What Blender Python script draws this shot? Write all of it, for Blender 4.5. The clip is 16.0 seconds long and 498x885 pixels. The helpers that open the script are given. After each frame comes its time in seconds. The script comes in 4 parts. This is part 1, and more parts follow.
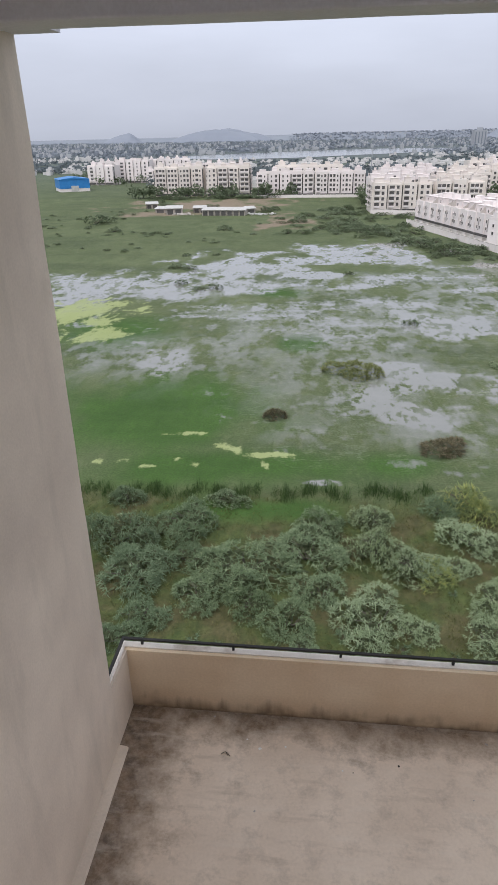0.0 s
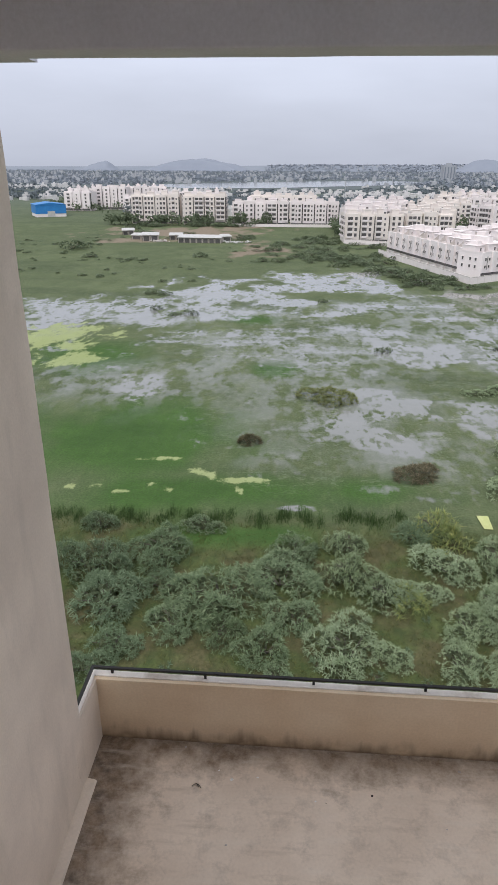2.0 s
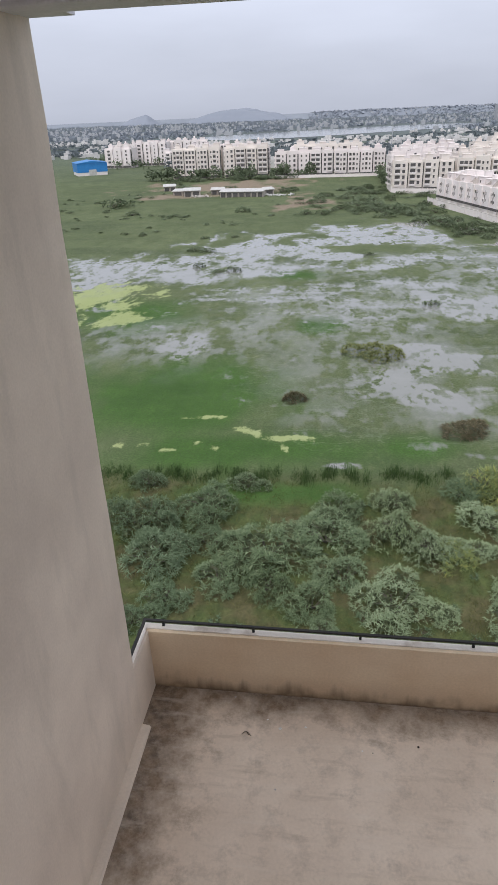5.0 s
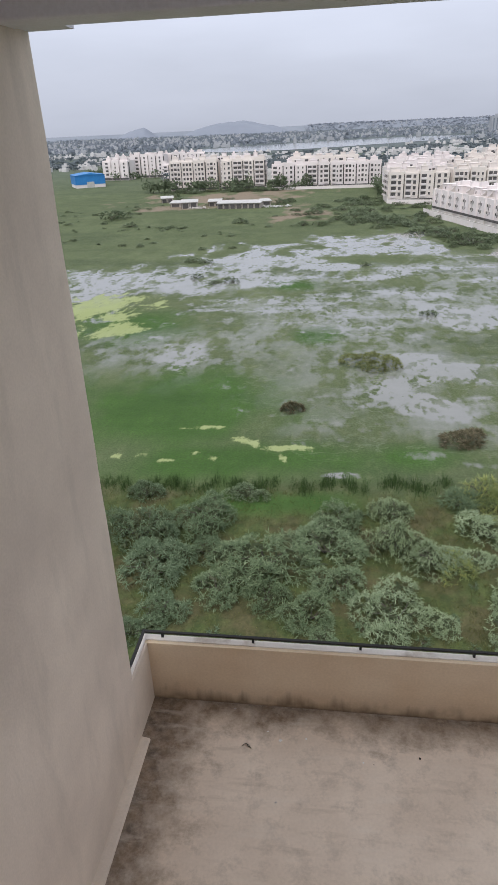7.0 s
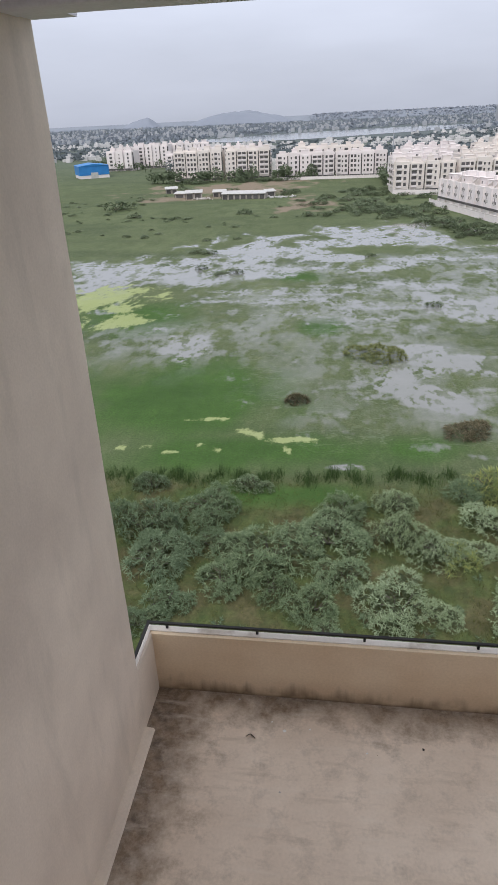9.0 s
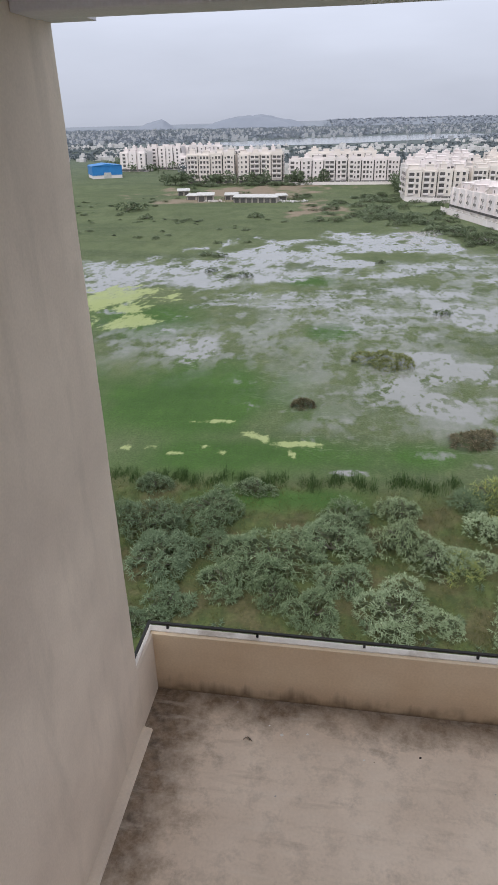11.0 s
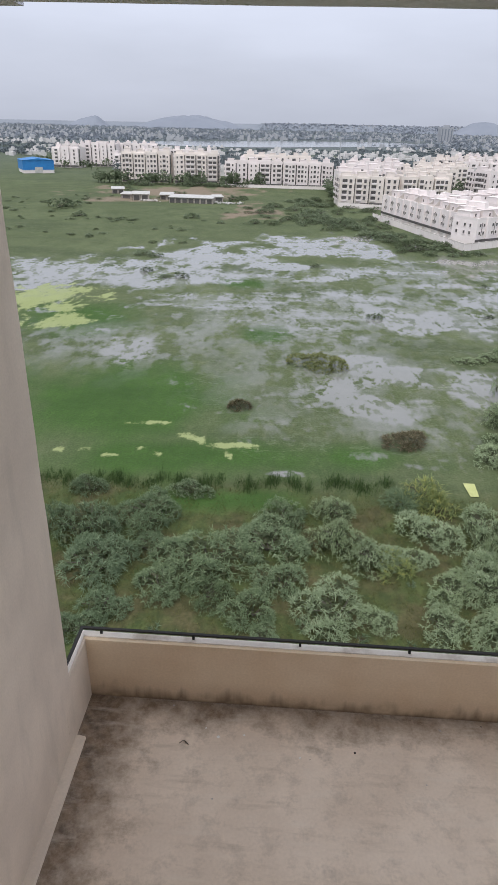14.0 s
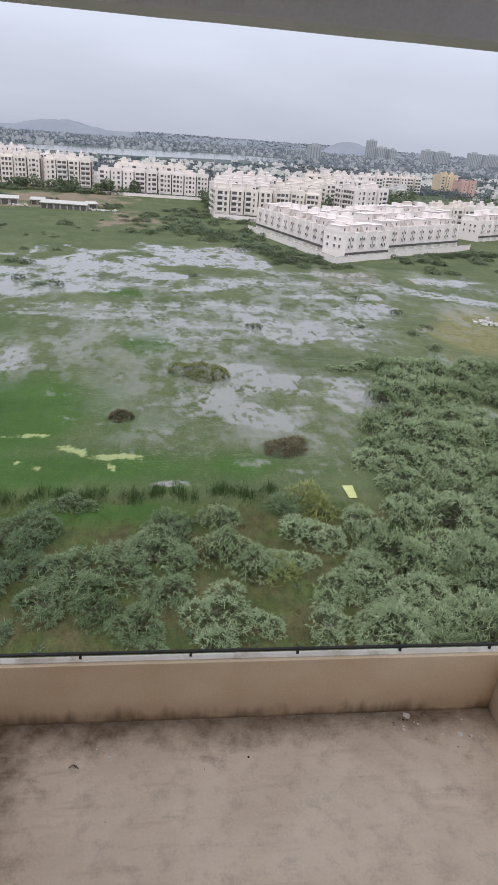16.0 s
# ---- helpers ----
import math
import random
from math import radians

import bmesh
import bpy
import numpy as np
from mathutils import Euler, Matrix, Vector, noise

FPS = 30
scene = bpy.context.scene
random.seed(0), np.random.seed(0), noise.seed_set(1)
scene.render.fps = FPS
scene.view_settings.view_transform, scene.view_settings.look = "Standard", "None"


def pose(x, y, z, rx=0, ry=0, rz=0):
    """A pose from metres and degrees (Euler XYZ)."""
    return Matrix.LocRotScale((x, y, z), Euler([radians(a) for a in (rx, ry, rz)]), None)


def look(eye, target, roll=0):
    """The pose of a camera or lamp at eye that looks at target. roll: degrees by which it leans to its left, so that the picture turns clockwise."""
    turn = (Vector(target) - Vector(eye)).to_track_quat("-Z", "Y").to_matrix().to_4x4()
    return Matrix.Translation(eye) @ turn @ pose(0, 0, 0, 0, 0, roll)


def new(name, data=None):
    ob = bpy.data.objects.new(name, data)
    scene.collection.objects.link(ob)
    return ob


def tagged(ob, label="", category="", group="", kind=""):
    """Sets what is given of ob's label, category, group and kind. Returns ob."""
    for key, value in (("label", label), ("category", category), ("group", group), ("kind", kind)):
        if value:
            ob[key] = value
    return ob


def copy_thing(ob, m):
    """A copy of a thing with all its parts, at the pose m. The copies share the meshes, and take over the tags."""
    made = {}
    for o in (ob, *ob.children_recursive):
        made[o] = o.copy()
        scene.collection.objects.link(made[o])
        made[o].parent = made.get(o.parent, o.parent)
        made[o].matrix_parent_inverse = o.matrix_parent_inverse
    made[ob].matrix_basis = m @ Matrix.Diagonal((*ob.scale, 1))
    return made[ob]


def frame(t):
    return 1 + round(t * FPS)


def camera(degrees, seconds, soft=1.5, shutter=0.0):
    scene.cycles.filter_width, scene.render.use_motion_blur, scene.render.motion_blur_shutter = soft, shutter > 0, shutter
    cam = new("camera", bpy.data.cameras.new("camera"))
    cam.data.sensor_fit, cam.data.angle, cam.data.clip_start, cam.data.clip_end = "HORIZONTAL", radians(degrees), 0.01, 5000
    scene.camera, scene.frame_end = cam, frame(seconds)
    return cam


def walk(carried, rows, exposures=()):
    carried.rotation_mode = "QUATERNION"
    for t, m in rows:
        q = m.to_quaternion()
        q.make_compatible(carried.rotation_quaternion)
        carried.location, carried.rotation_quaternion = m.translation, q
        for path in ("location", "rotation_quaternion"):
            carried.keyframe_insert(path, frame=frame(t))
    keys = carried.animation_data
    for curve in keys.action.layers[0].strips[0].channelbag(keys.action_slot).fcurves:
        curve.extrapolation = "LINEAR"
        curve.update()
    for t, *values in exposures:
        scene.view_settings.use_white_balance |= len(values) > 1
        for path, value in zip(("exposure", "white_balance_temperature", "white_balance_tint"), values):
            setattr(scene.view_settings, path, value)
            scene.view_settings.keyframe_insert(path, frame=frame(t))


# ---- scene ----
cam = camera(42.3, 16.0)
PATH = [
    (0, pose(1.707, -4.401, 5.003) @ pose(0, 0, 0, 64.42, 0, 6.82) @ pose(0, 0, 0, 0, 0, -1.10)),
    (0.5, pose(1.699, -4.400, 4.995) @ pose(0, 0, 0, 65.48, 0, 5.93) @ pose(0, 0, 0, 0, 0, -1.37)),
    (1, pose(1.723, -4.392, 4.996) @ pose(0, 0, 0, 65.59, 0, 6.92) @ pose(0, 0, 0, 0, 0, -1.50)),
    (1.5, pose(1.712, -4.396, 4.998) @ pose(0, 0, 0, 65.68, 0, 6.56) @ pose(0, 0, 0, 0, 0, -0.65)),
    (2, pose(1.718, -4.407, 5.005) @ pose(0, 0, 0, 66.65, 0, 4.31) @ pose(0, 0, 0, 0, 0, 0.20)),
    (2.5, pose(1.709, -4.415, 5.013) @ pose(0, 0, 0, 64.22, 0, 6.03) @ pose(0, 0, 0, 0, 0, -0.49)),
    (3, pose(1.716, -4.405, 5.006) @ pose(0, 0, 0, 63.13, 0, 7.69) @ pose(0, 0, 0, 0, 0, -1.16)),
    (3.5, pose(1.708, -4.400, 5.000) @ pose(0, 0, 0, 64.47, 0, 7.66) @ pose(0, 0, 0, 0, 0, -0.92)),
    (4, pose(1.711, -4.401, 5.003) @ pose(0, 0, 0, 63.51, 0, 7.59) @ pose(0, 0, 0, 0, 0, -1.31)),
    (4.5, pose(1.712, -4.402, 5.002) @ pose(0, 0, 0, 63.70, 0, 7.36) @ pose(0, 0, 0, 0, 0, -1.37)),
    (5, pose(1.715, -4.405, 5.008) @ pose(0, 0, 0, 63.00, 0, 8.82) @ pose(0, 0, 0, 0, 0, -2.33)),
    (7.5, pose(1.707, -4.402, 5.000) @ pose(0, 0, 0, 63.99, 0, 8.57) @ pose(0, 0, 0, 0, 0, -2.48)),
    (8, pose(1.710, -4.395, 4.995) @ pose(0, 0, 0, 63.21, 0, 8.85) @ pose(0, 0, 0, 0, 0, -2.57)),
    (8.5, pose(1.707, -4.395, 4.993) @ pose(0, 0, 0, 63.50, 0, 9.11) @ pose(0, 0, 0, 0, 0, -2.63)),
    (9, pose(1.707, -4.396, 5.000) @ pose(0, 0, 0, 63.17, 0, 9.06) @ pose(0, 0, 0, 0, 0, -2.63)),
    (11.5, pose(1.706, -4.417, 5.013) @ pose(0, 0, 0, 63.47, 0, 9.28) @ pose(0, 0, 0, 0, 0, -0.79)),
    (12, pose(1.705, -4.409, 5.009) @ pose(0, 0, 0, 63.04, 0, 8.50) @ pose(0, 0, 0, 0, 0, -0.26)),
    (12.5, pose(1.708, -4.405, 5.001) @ pose(0, 0, 0, 63.69, 0, 8.46) @ pose(0, 0, 0, 0, 0, -0.84)),
    (13, pose(1.711, -4.401, 4.996) @ pose(0, 0, 0, 64.55, 0, 8.04) @ pose(0, 0, 0, 0, 0, -0.90)),
    (13.5, pose(1.713, -4.392, 4.984) @ pose(0, 0, 0, 66.59, 0, 4.94) @ pose(0, 0, 0, 0, 0, 0.67)),
    (14, pose(1.711, -4.395, 4.994) @ pose(0, 0, 0, 63.58, 0, 3.24) @ pose(0, 0, 0, 0, 0, 1.39)),
    (14.5, pose(1.714, -4.397, 4.996) @ pose(0, 0, 0, 64.25, 0, -1.05) @ pose(0, 0, 0, 0, 0, 2.36)),
    (15, pose(1.712, -4.402, 4.997) @ pose(0, 0, 0, 65.59, 0, -4.73) @ pose(0, 0, 0, 0, 0, 3.10)),
    (15.5, pose(1.711, -4.402, 4.997) @ pose(0, 0, 0, 65.25, 0, -6.36) @ pose(0, 0, 0, 0, 0, 3.72)),
    (16, pose(1.712, -4.404, 4.996) @ pose(0, 0, 0, 64.90, 0, -8.13) @ pose(0, 0, 0, 0, 0, 4.47)),
]
walk(cam, PATH)

# ---- light ----
world = bpy.data.worlds.new("overcast_sky")
scene.world = world
world.use_nodes = True
wn, wl = world.node_tree.nodes, world.node_tree.links
wbg = wn["Background"]
w_sky = wn.new("ShaderNodeTexSky")
w_sky.sky_type = "NISHITA"
w_sky.sun_disc = False
w_sky.sun_elevation, w_sky.sun_rotation = radians(57), radians(200)
w_sky.dust_density, w_sky.air_density = 4.0, 1.0
w_co = wn.new("ShaderNodeTexCoord")
w_sep = wn.new("ShaderNodeSeparateXYZ")
wl.new(w_co.outputs["Generated"], w_sep.inputs[0])
w_ramp = wn.new("ShaderNodeValToRGB")
wl.new(w_sep.outputs[2], w_ramp.inputs[0])
for e, (p, c) in zip(w_ramp.color_ramp.elements, ((0.0, (5.9, 6.3, 7.5, 1)), (0.16, (8.4, 8.9, 10.6, 1)))):
    e.position, e.color = p, c
e = w_ramp.color_ramp.elements.new(0.75)
e.color = (10.5, 10.9, 12.0, 1)
w_map = wn.new("ShaderNodeMapping")
w_map.inputs["Scale"].default_value = (1.5, 1.5, 7.0)
wl.new(w_co.outputs["Generated"], w_map.inputs[0])
w_noise = wn.new("ShaderNodeTexNoise")
w_noise.inputs["Scale"].default_value, w_noise.inputs["Detail"].default_value = 2.2, 5
wl.new(w_map.outputs[0], w_noise.inputs["Vector"])
w_cloud = wn.new("ShaderNodeMapRange")
w_cloud.inputs[1].default_value, w_cloud.inputs[2].default_value = 0.3, 0.7
w_cloud.inputs[3].default_value, w_cloud.inputs[4].default_value = 0.93, 1.05
wl.new(w_noise.outputs["Fac"], w_cloud.inputs[0])
w_mul = wn.new("ShaderNodeVectorMath")
w_mul.operation = "SCALE"
wl.new(w_ramp.outputs[0], w_mul.inputs[0])
wl.new(w_cloud.outputs[0], w_mul.inputs["Scale"])
w_mix = wn.new("ShaderNodeMixRGB")
w_mix.inputs[0].default_value = 0.88
wl.new(w_sky.outputs[0], w_mix.inputs[1])
wl.new(w_mul.outputs[0], w_mix.inputs[2])
wl.new(w_mix.outputs[0], wbg.inputs[0])
wbg.inputs[1].default_value = 0.097

sun = new("sun", bpy.data.lights.new("sun", "SUN"))
sun.data.energy, sun.data.angle, sun.data.color = 1.9, radians(40), (1.0, 0.965, 0.93)
sun.matrix_world = look((0, 0, 100), (22, 62, 0))
scene.view_settings.exposure = 0.0

# ---- materials ----
def nodes_of(name):
    m = bpy.data.materials.new(name)
    m.use_nodes = True
    return m, m.node_tree.nodes, m.node_tree.links, m.node_tree.nodes["Principled BSDF"]


def n_noise(n, l, vec, scale, detail=4, rough=0.55):
    x = n.new("ShaderNodeTexNoise")
    x.inputs["Scale"].default_value, x.inputs["Detail"].default_value = scale, detail
    x.inputs["Roughness"].default_value = rough
    l.new(vec, x.inputs["Vector"])
    return x.outputs["Fac"]


def n_range(n, l, val, a, b, c=0.0, d=1.0):
    x = n.new("ShaderNodeMapRange")
    for i, v in zip((1, 2, 3, 4), (a, b, c, d)):
        x.inputs[i].default_value = v
    l.new(val, x.inputs[0])
    return x.outputs[0]


def n_mix(n, l, fac, a, b, kind="MIX"):
    x = n.new("ShaderNodeMixRGB")
    x.blend_type = kind
    for i, v in enumerate((fac, a, b)):
        if isinstance(v, (int, float)):
            x.inputs[i].default_value = v
        elif isinstance(v, tuple):
            x.inputs[i].default_value = (*v, 1)
        else:
            l.new(v, x.inputs[i])
    return x.outputs[0]


def n_math(n, l, op, a, b=0.0):
    x = n.new("ShaderNodeMath")
    x.operation = op
    for i, v in enumerate((a, b)):
        if isinstance(v, (int, float)):
            x.inputs[i].default_value = v
        else:
            l.new(v, x.inputs[i])
    return x.outputs[0]


def n_bump(n, l, bsdf, height, strength, dist):
    x = n.new("ShaderNodeBump")
    x.inputs["Strength"].default_value, x.inputs["Distance"].default_value = strength, dist
    l.new(height, x.inputs["Height"])
    l.new(x.outputs[0], bsdf.inputs["Normal"])


def n_coord(n, which="Object"):
    return n.new("ShaderNodeTexCoord").outputs[which]


def surface(name, a, b, rough=0.8, coarse=1.0, fine=12.0, bump=0.15, dist=0.01, metal=0.0, vary=0.0):
    """Two colours mixed by a coarse and a fine noise, with relief; vary: change from piece to piece."""
    m, n, l, p = nodes_of(name)
    co = n_coord(n)
    c, f = n_noise(n, l, co, coarse), n_noise(n, l, co, fine, 6)
    both = n_math(n, l, "ADD", n_math(n, l, "MULTIPLY", c, 0.6), n_math(n, l, "MULTIPLY", f, 0.4))
    col = n_mix(n, l, n_range(n, l, both, 0.35, 0.65), a, b)
    if vary:
        info = n.new("ShaderNodeObjectInfo").outputs["Random"]
        col = n_mix(n, l, n_range(n, l, info, 0, 1, 0, vary), col, (0.02, 0.02, 0.02), "MULTIPLY")
    l.new(col, p.inputs["Base Color"])
    p.inputs["Roughness"].default_value, p.inputs["Metallic"].default_value = rough, metal
    n_bump(n, l, p, f, bump, dist)
    return m


def plaster(name, a, b, stain, amount=0.6):
    """Painted plaster: uneven coat, long damp streaks, fine grain."""
    m, n, l, p = nodes_of(name)
    co = n_coord(n)
    mp = n.new("ShaderNodeMapping")
    mp.inputs["Scale"].default_value = (2.2, 2.2, 0.5)
    l.new(co, mp.inputs[0])
    patch, streak, grain = n_noise(n, l, co, 0.9, 5), n_noise(n, l, mp.outputs[0], 1.6, 6, 0.6), n_noise(n, l, co, 55, 4)
    col = n_mix(n, l, n_range(n, l, patch, 0.35, 0.65), a, b)
    col = n_mix(n, l, n_range(n, l, streak, 0.52, 0.78, 0, amount), col, stain)
    col = n_mix(n, l, n_range(n, l, grain, 0.3, 0.7, 0, 0.12), col, (0.3, 0.27, 0.24), "MULTIPLY")
    l.new(col, p.inputs["Base Color"])
    p.inputs["Roughness"].default_value = 0.75
    h = n_math(n, l, "ADD", n_math(n, l, "MULTIPLY", patch, 2.0), n_math(n, l, "MULTIPLY", grain, 0.3))
    n_bump(n, l, p, h, 0.25, 0.02)
    return m


def floor_screed():
    """Cement floor: pale wear in the middle, black-brown mould along the parapet and the side wall."""
    m, n, l, p = nodes_of("cement_screed")
    co = n_coord(n)
    sep = n.new("ShaderNodeSeparateXYZ")
    l.new(co, sep.inputs[0])
    big, mid, fine = n_noise(n, l, co, 1.3, 5, 0.6), n_noise(n, l, co, 5.0, 6, 0.65), n_noise(n, l, co, 40, 5)
    col = n_mix(n, l, n_range(n, l, big, 0.35, 0.65), (0.65, 0.525, 0.41), (0.76, 0.63, 0.505))
    col = n_mix(n, l, n_range(n, l, mid, 0.50, 0.72, 0, 0.35), col, (0.27, 0.22, 0.17))
    front = n_range(n, l, sep.outputs[1], -0.5, -0.02, 0, 1.05)
    side = n_range(n, l, sep.outputs[0], 0.85, 0.1, 0, 1.45)
    edge = n_math(n, l, "MAXIMUM", front, n_math(n, l, "MULTIPLY", side, n_range(n, l, sep.outputs[1], -3.2, -1.3)))
    raw = n_math(n, l, "ADD", edge, n_math(n, l, "MULTIPLY", n_math(n, l, "SUBTRACT", n_math(n, l, "ADD", big, mid), 1.0), 1.45))
    mould = n_math(n, l, "MULTIPLY", n_range(n, l, raw, 0.3, 1.2, 0, 0.92), n_range(n, l, n_noise(n, l, co, 14, 5, 0.7), 0.3, 0.6, 0.7, 1.0))
    col = n_mix(n, l, mould, col, n_mix(n, l, n_range(n, l, mid, 0.4, 0.6), (0.075, 0.048, 0.03), (0.17, 0.11, 0.065)))
    col = n_mix(n, l, n_range(n, l, fine, 0.35, 0.7, 0, 0.10), col, (0.25, 0.22, 0.19), "MULTIPLY")
    rub = n.new("ShaderNodeMapping")
    rub.inputs["Scale"].default_value, rub.inputs["Rotation"].default_value = (0.5, 3.0, 1.0), (0, 0, 1.2)
    l.new(co, rub.inputs[0])
    scuff = n_noise(n, l, rub.outputs[0], 3.0, 5, 0.6)
    col = n_mix(n, l, n_range(n, l, scuff, 0.56, 0.72, 0, 0.3), col, (0.74, 0.66, 0.56))
    col = n_mix(n, l, n_range(n, l, scuff, 0.44, 0.30, 0, 0.3), col, (0.34, 0.25, 0.17))
    l.new(col, p.inputs["Base Color"])
    l.new(n_range(n, l, mid, 0.3, 0.7, 0.65, 0.9), p.inputs["Roughness"])
    n_bump(n, l, p, n_math(n, l, "ADD", mid, n_math(n, l, "MULTIPLY", fine, 0.12)), 0.12, 0.01)
    return m


def parapet_paint():
    """Tan plaster with rising damp and short black drips at the foot."""
    m, n, l, p = nodes_of("tan_parapet_plaster")
    co = n_coord(n)
    sep = n.new("ShaderNodeSeparateXYZ")
    l.new(co, sep.inputs[0])
    mp = n.new("ShaderNodeMapping")
    mp.inputs["Scale"].default_value = (6.5, 6.5, 0.8)
    l.new(co, mp.inputs[0])
    patch, drip, grain = n_noise(n, l, co, 1.6, 5), n_noise(n, l, mp.outputs[0], 1.0, 4), n_noise(n, l, co, 45, 4)
    col = n_mix(n, l, n_range(n, l, patch, 0.35, 0.65), (0.72, 0.56, 0.385), (0.79, 0.645, 0.47))
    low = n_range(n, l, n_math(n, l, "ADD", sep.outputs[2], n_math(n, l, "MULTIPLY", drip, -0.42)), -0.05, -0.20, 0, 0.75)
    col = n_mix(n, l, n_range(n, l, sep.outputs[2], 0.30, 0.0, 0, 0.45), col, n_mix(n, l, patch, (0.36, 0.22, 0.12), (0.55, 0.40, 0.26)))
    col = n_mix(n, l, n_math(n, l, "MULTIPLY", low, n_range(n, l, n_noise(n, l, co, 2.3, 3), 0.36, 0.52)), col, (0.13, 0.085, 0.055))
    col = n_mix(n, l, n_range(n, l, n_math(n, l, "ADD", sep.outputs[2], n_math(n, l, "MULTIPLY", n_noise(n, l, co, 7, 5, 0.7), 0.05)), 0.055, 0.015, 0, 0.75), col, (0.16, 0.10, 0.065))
    col = n_mix(n, l, n_range(n, l, grain, 0.3, 0.7, 0, 0.15), col, (0.3, 0.25, 0.2), "MULTIPLY")
    l.new(col, p.inputs["Base Color"])
    p.inputs["Roughness"].default_value = 0.8
    n_bump(n, l, p, n_math(n, l, "ADD", patch, n_math(n, l, "MULTIPLY", grain, 0.25)), 0.2, 0.015)
    return m


def marsh():
    """Flooded meadow: grey water, sedge green, duckweed and bare earth, by the sheet's own layers broken up by noise;
    distance haze is painted in.
    """
    m, n, l, p = nodes_of("flooded_marsh")
    co = n_coord(n)
    mp = n.new("ShaderNodeMapping")
    mp.inputs["Scale"].default_value = (1.0, 0.55, 1.0)
    l.new(co, mp.inputs[0])
    v = mp.outputs[0]
    big, mid, fine, tiny = n_noise(n, l, v, 0.035, 5, 0.6), n_noise(n, l, v, 0.16, 6, 0.62), n_noise(n, l, v, 0.8, 5, 0.6), n_noise(n, l, co, 3.2, 5, 0.7)
    lay = {}
    for k in ("wet", "veil", "lush", "weed", "dry", "far", "rough", "soil"):
        a = n.new("ShaderNodeAttribute")
        a.attribute_name = k
        lay[k] = a.outputs["Fac"]
    streak = n.new("ShaderNodeMapping")
    streak.inputs["Scale"].default_value = (0.35, 1.0, 1.0)
    streak.inputs["Rotation"].default_value = (0, 0, 0.12)
    l.new(co, streak.inputs[0])
    drift = n_noise(n, l, streak.outputs[0], 0.16, 6, 0.6)
    grain = n_math(n, l, "ADD", n_math(n, l, "MULTIPLY", n_math(n, l, "ADD", mid, drift), 0.40), n_math(n, l, "MULTIPLY", fine, 0.20))
    g = n_mix(n, l, n_range(n, l, big, 0.35, 0.65), (0.122, 0.15, 0.074), (0.155, 0.186, 0.094))
    g = n_mix(n, l, n_range(n, l, mid, 0.4, 0.65), g, (0.10, 0.13, 0.062))
    g = n_mix(n, l, n_range(n, l, n_noise(n, l, streak.outputs[0], 0.07, 6, 0.65), 0.5, 0.64, 0, 0.6), g, (0.07, 0.095, 0.05))
    g = n_mix(n, l, n_range(n, l, fine, 0.5, 0.7, 0, 0.6), g, (0.19, 0.20, 0.115))
    # painted haze: the ground colour turns blue-grey with distance
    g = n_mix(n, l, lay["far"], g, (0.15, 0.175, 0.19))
    moist = n_math(n, l, "MULTIPLY", n_range(n, l, n_noise(n, l, v, 0.42, 4, 0.6), 0.50, 0.62, 0, 0.65), n_range(n, l, lay["wet"], 0.2, 0.5))
    g = n_mix(n, l, moist, g, (0.20, 0.225, 0.165))
    g = n_mix(n, l, lay["rough"], g, n_mix(n, l, n_range(n, l, n_noise(n, l, co, 0.23, 4, 0.6), 0.42, 0.6), n_mix(n, l, n_range(n, l, fine, 0.35, 0.65), (0.06, 0.085, 0.03), (0.115, 0.14, 0.05)), n_mix(n, l, n_range(n, l, fine, 0.35, 0.65), (0.075, 0.07, 0.032), (0.145, 0.125, 0.065))))
    g = n_mix(n, l, lay["lush"], g, n_mix(n, l, n_range(n, l, grain, 0.35, 0.65), (0.043, 0.098, 0.022), (0.08, 0.16, 0.037)))
    g = n_mix(n, l, n_range(n, l, n_math(n, l, "ADD", lay["dry"], n_math(n, l, "SUBTRACT", grain, 0.5)), 0.3, 0.9), g, n_mix(n, l, n_range(n, l, fine, 0.4, 0.6), (0.28, 0.25, 0.125), (0.19, 0.195, 0.09)))
    g = n_mix(n, l, n_range(n, l, tiny, 0.3, 0.7, 0, 0.6), g, (0.035, 0.05, 0.02))
    thread = n_range(n, l, n_math(n, l, "ABSOLUTE", n_math(n, l, "SUBTRACT", drift, 0.5)), 0.010, 0.002)
    g = n_mix(n, l, n_math(n, l, "MULTIPLY", thread, n_range(n, l, lay["wet"], 0.15, 0.5, 0, 0.26)), g, (0.42, 0.46, 0.34))
    g = n_mix(n, l, n_range(n, l, n_math(n, l, "ADD", lay["soil"], n_math(n, l, "MULTIPLY", n_math(n, l, "SUBTRACT", grain, 0.5), 2.0)), 0.35, 0.8), g, n_mix(n, l, fine, (0.17, 0.14, 0.105), (0.28, 0.225, 0.165)))
    weed = n_range(n, l, n_math(n, l, "ADD", lay["weed"], n_math(n, l, "ADD", n_math(n, l, "MULTIPLY", n_math(n, l, "SUBTRACT", fine, 0.5), 1.5), n_math(n, l, "MULTIPLY", n_math(n, l, "SUBTRACT", tiny, 0.5), 0.9))), 0.42, 0.75, 0, 0.85)
    g = n_mix(n, l, weed, g, n_mix(n, l, mid, (0.29, 0.34, 0.125), (0.37, 0.41, 0.22)))
    wet = n_range(n, l, n_math(n, l, "ADD", lay["wet"], n_math(n, l, "MULTIPLY", n_math(n, l, "SUBTRACT", grain, 0.5), 3.0)), 0.40, 0.70)
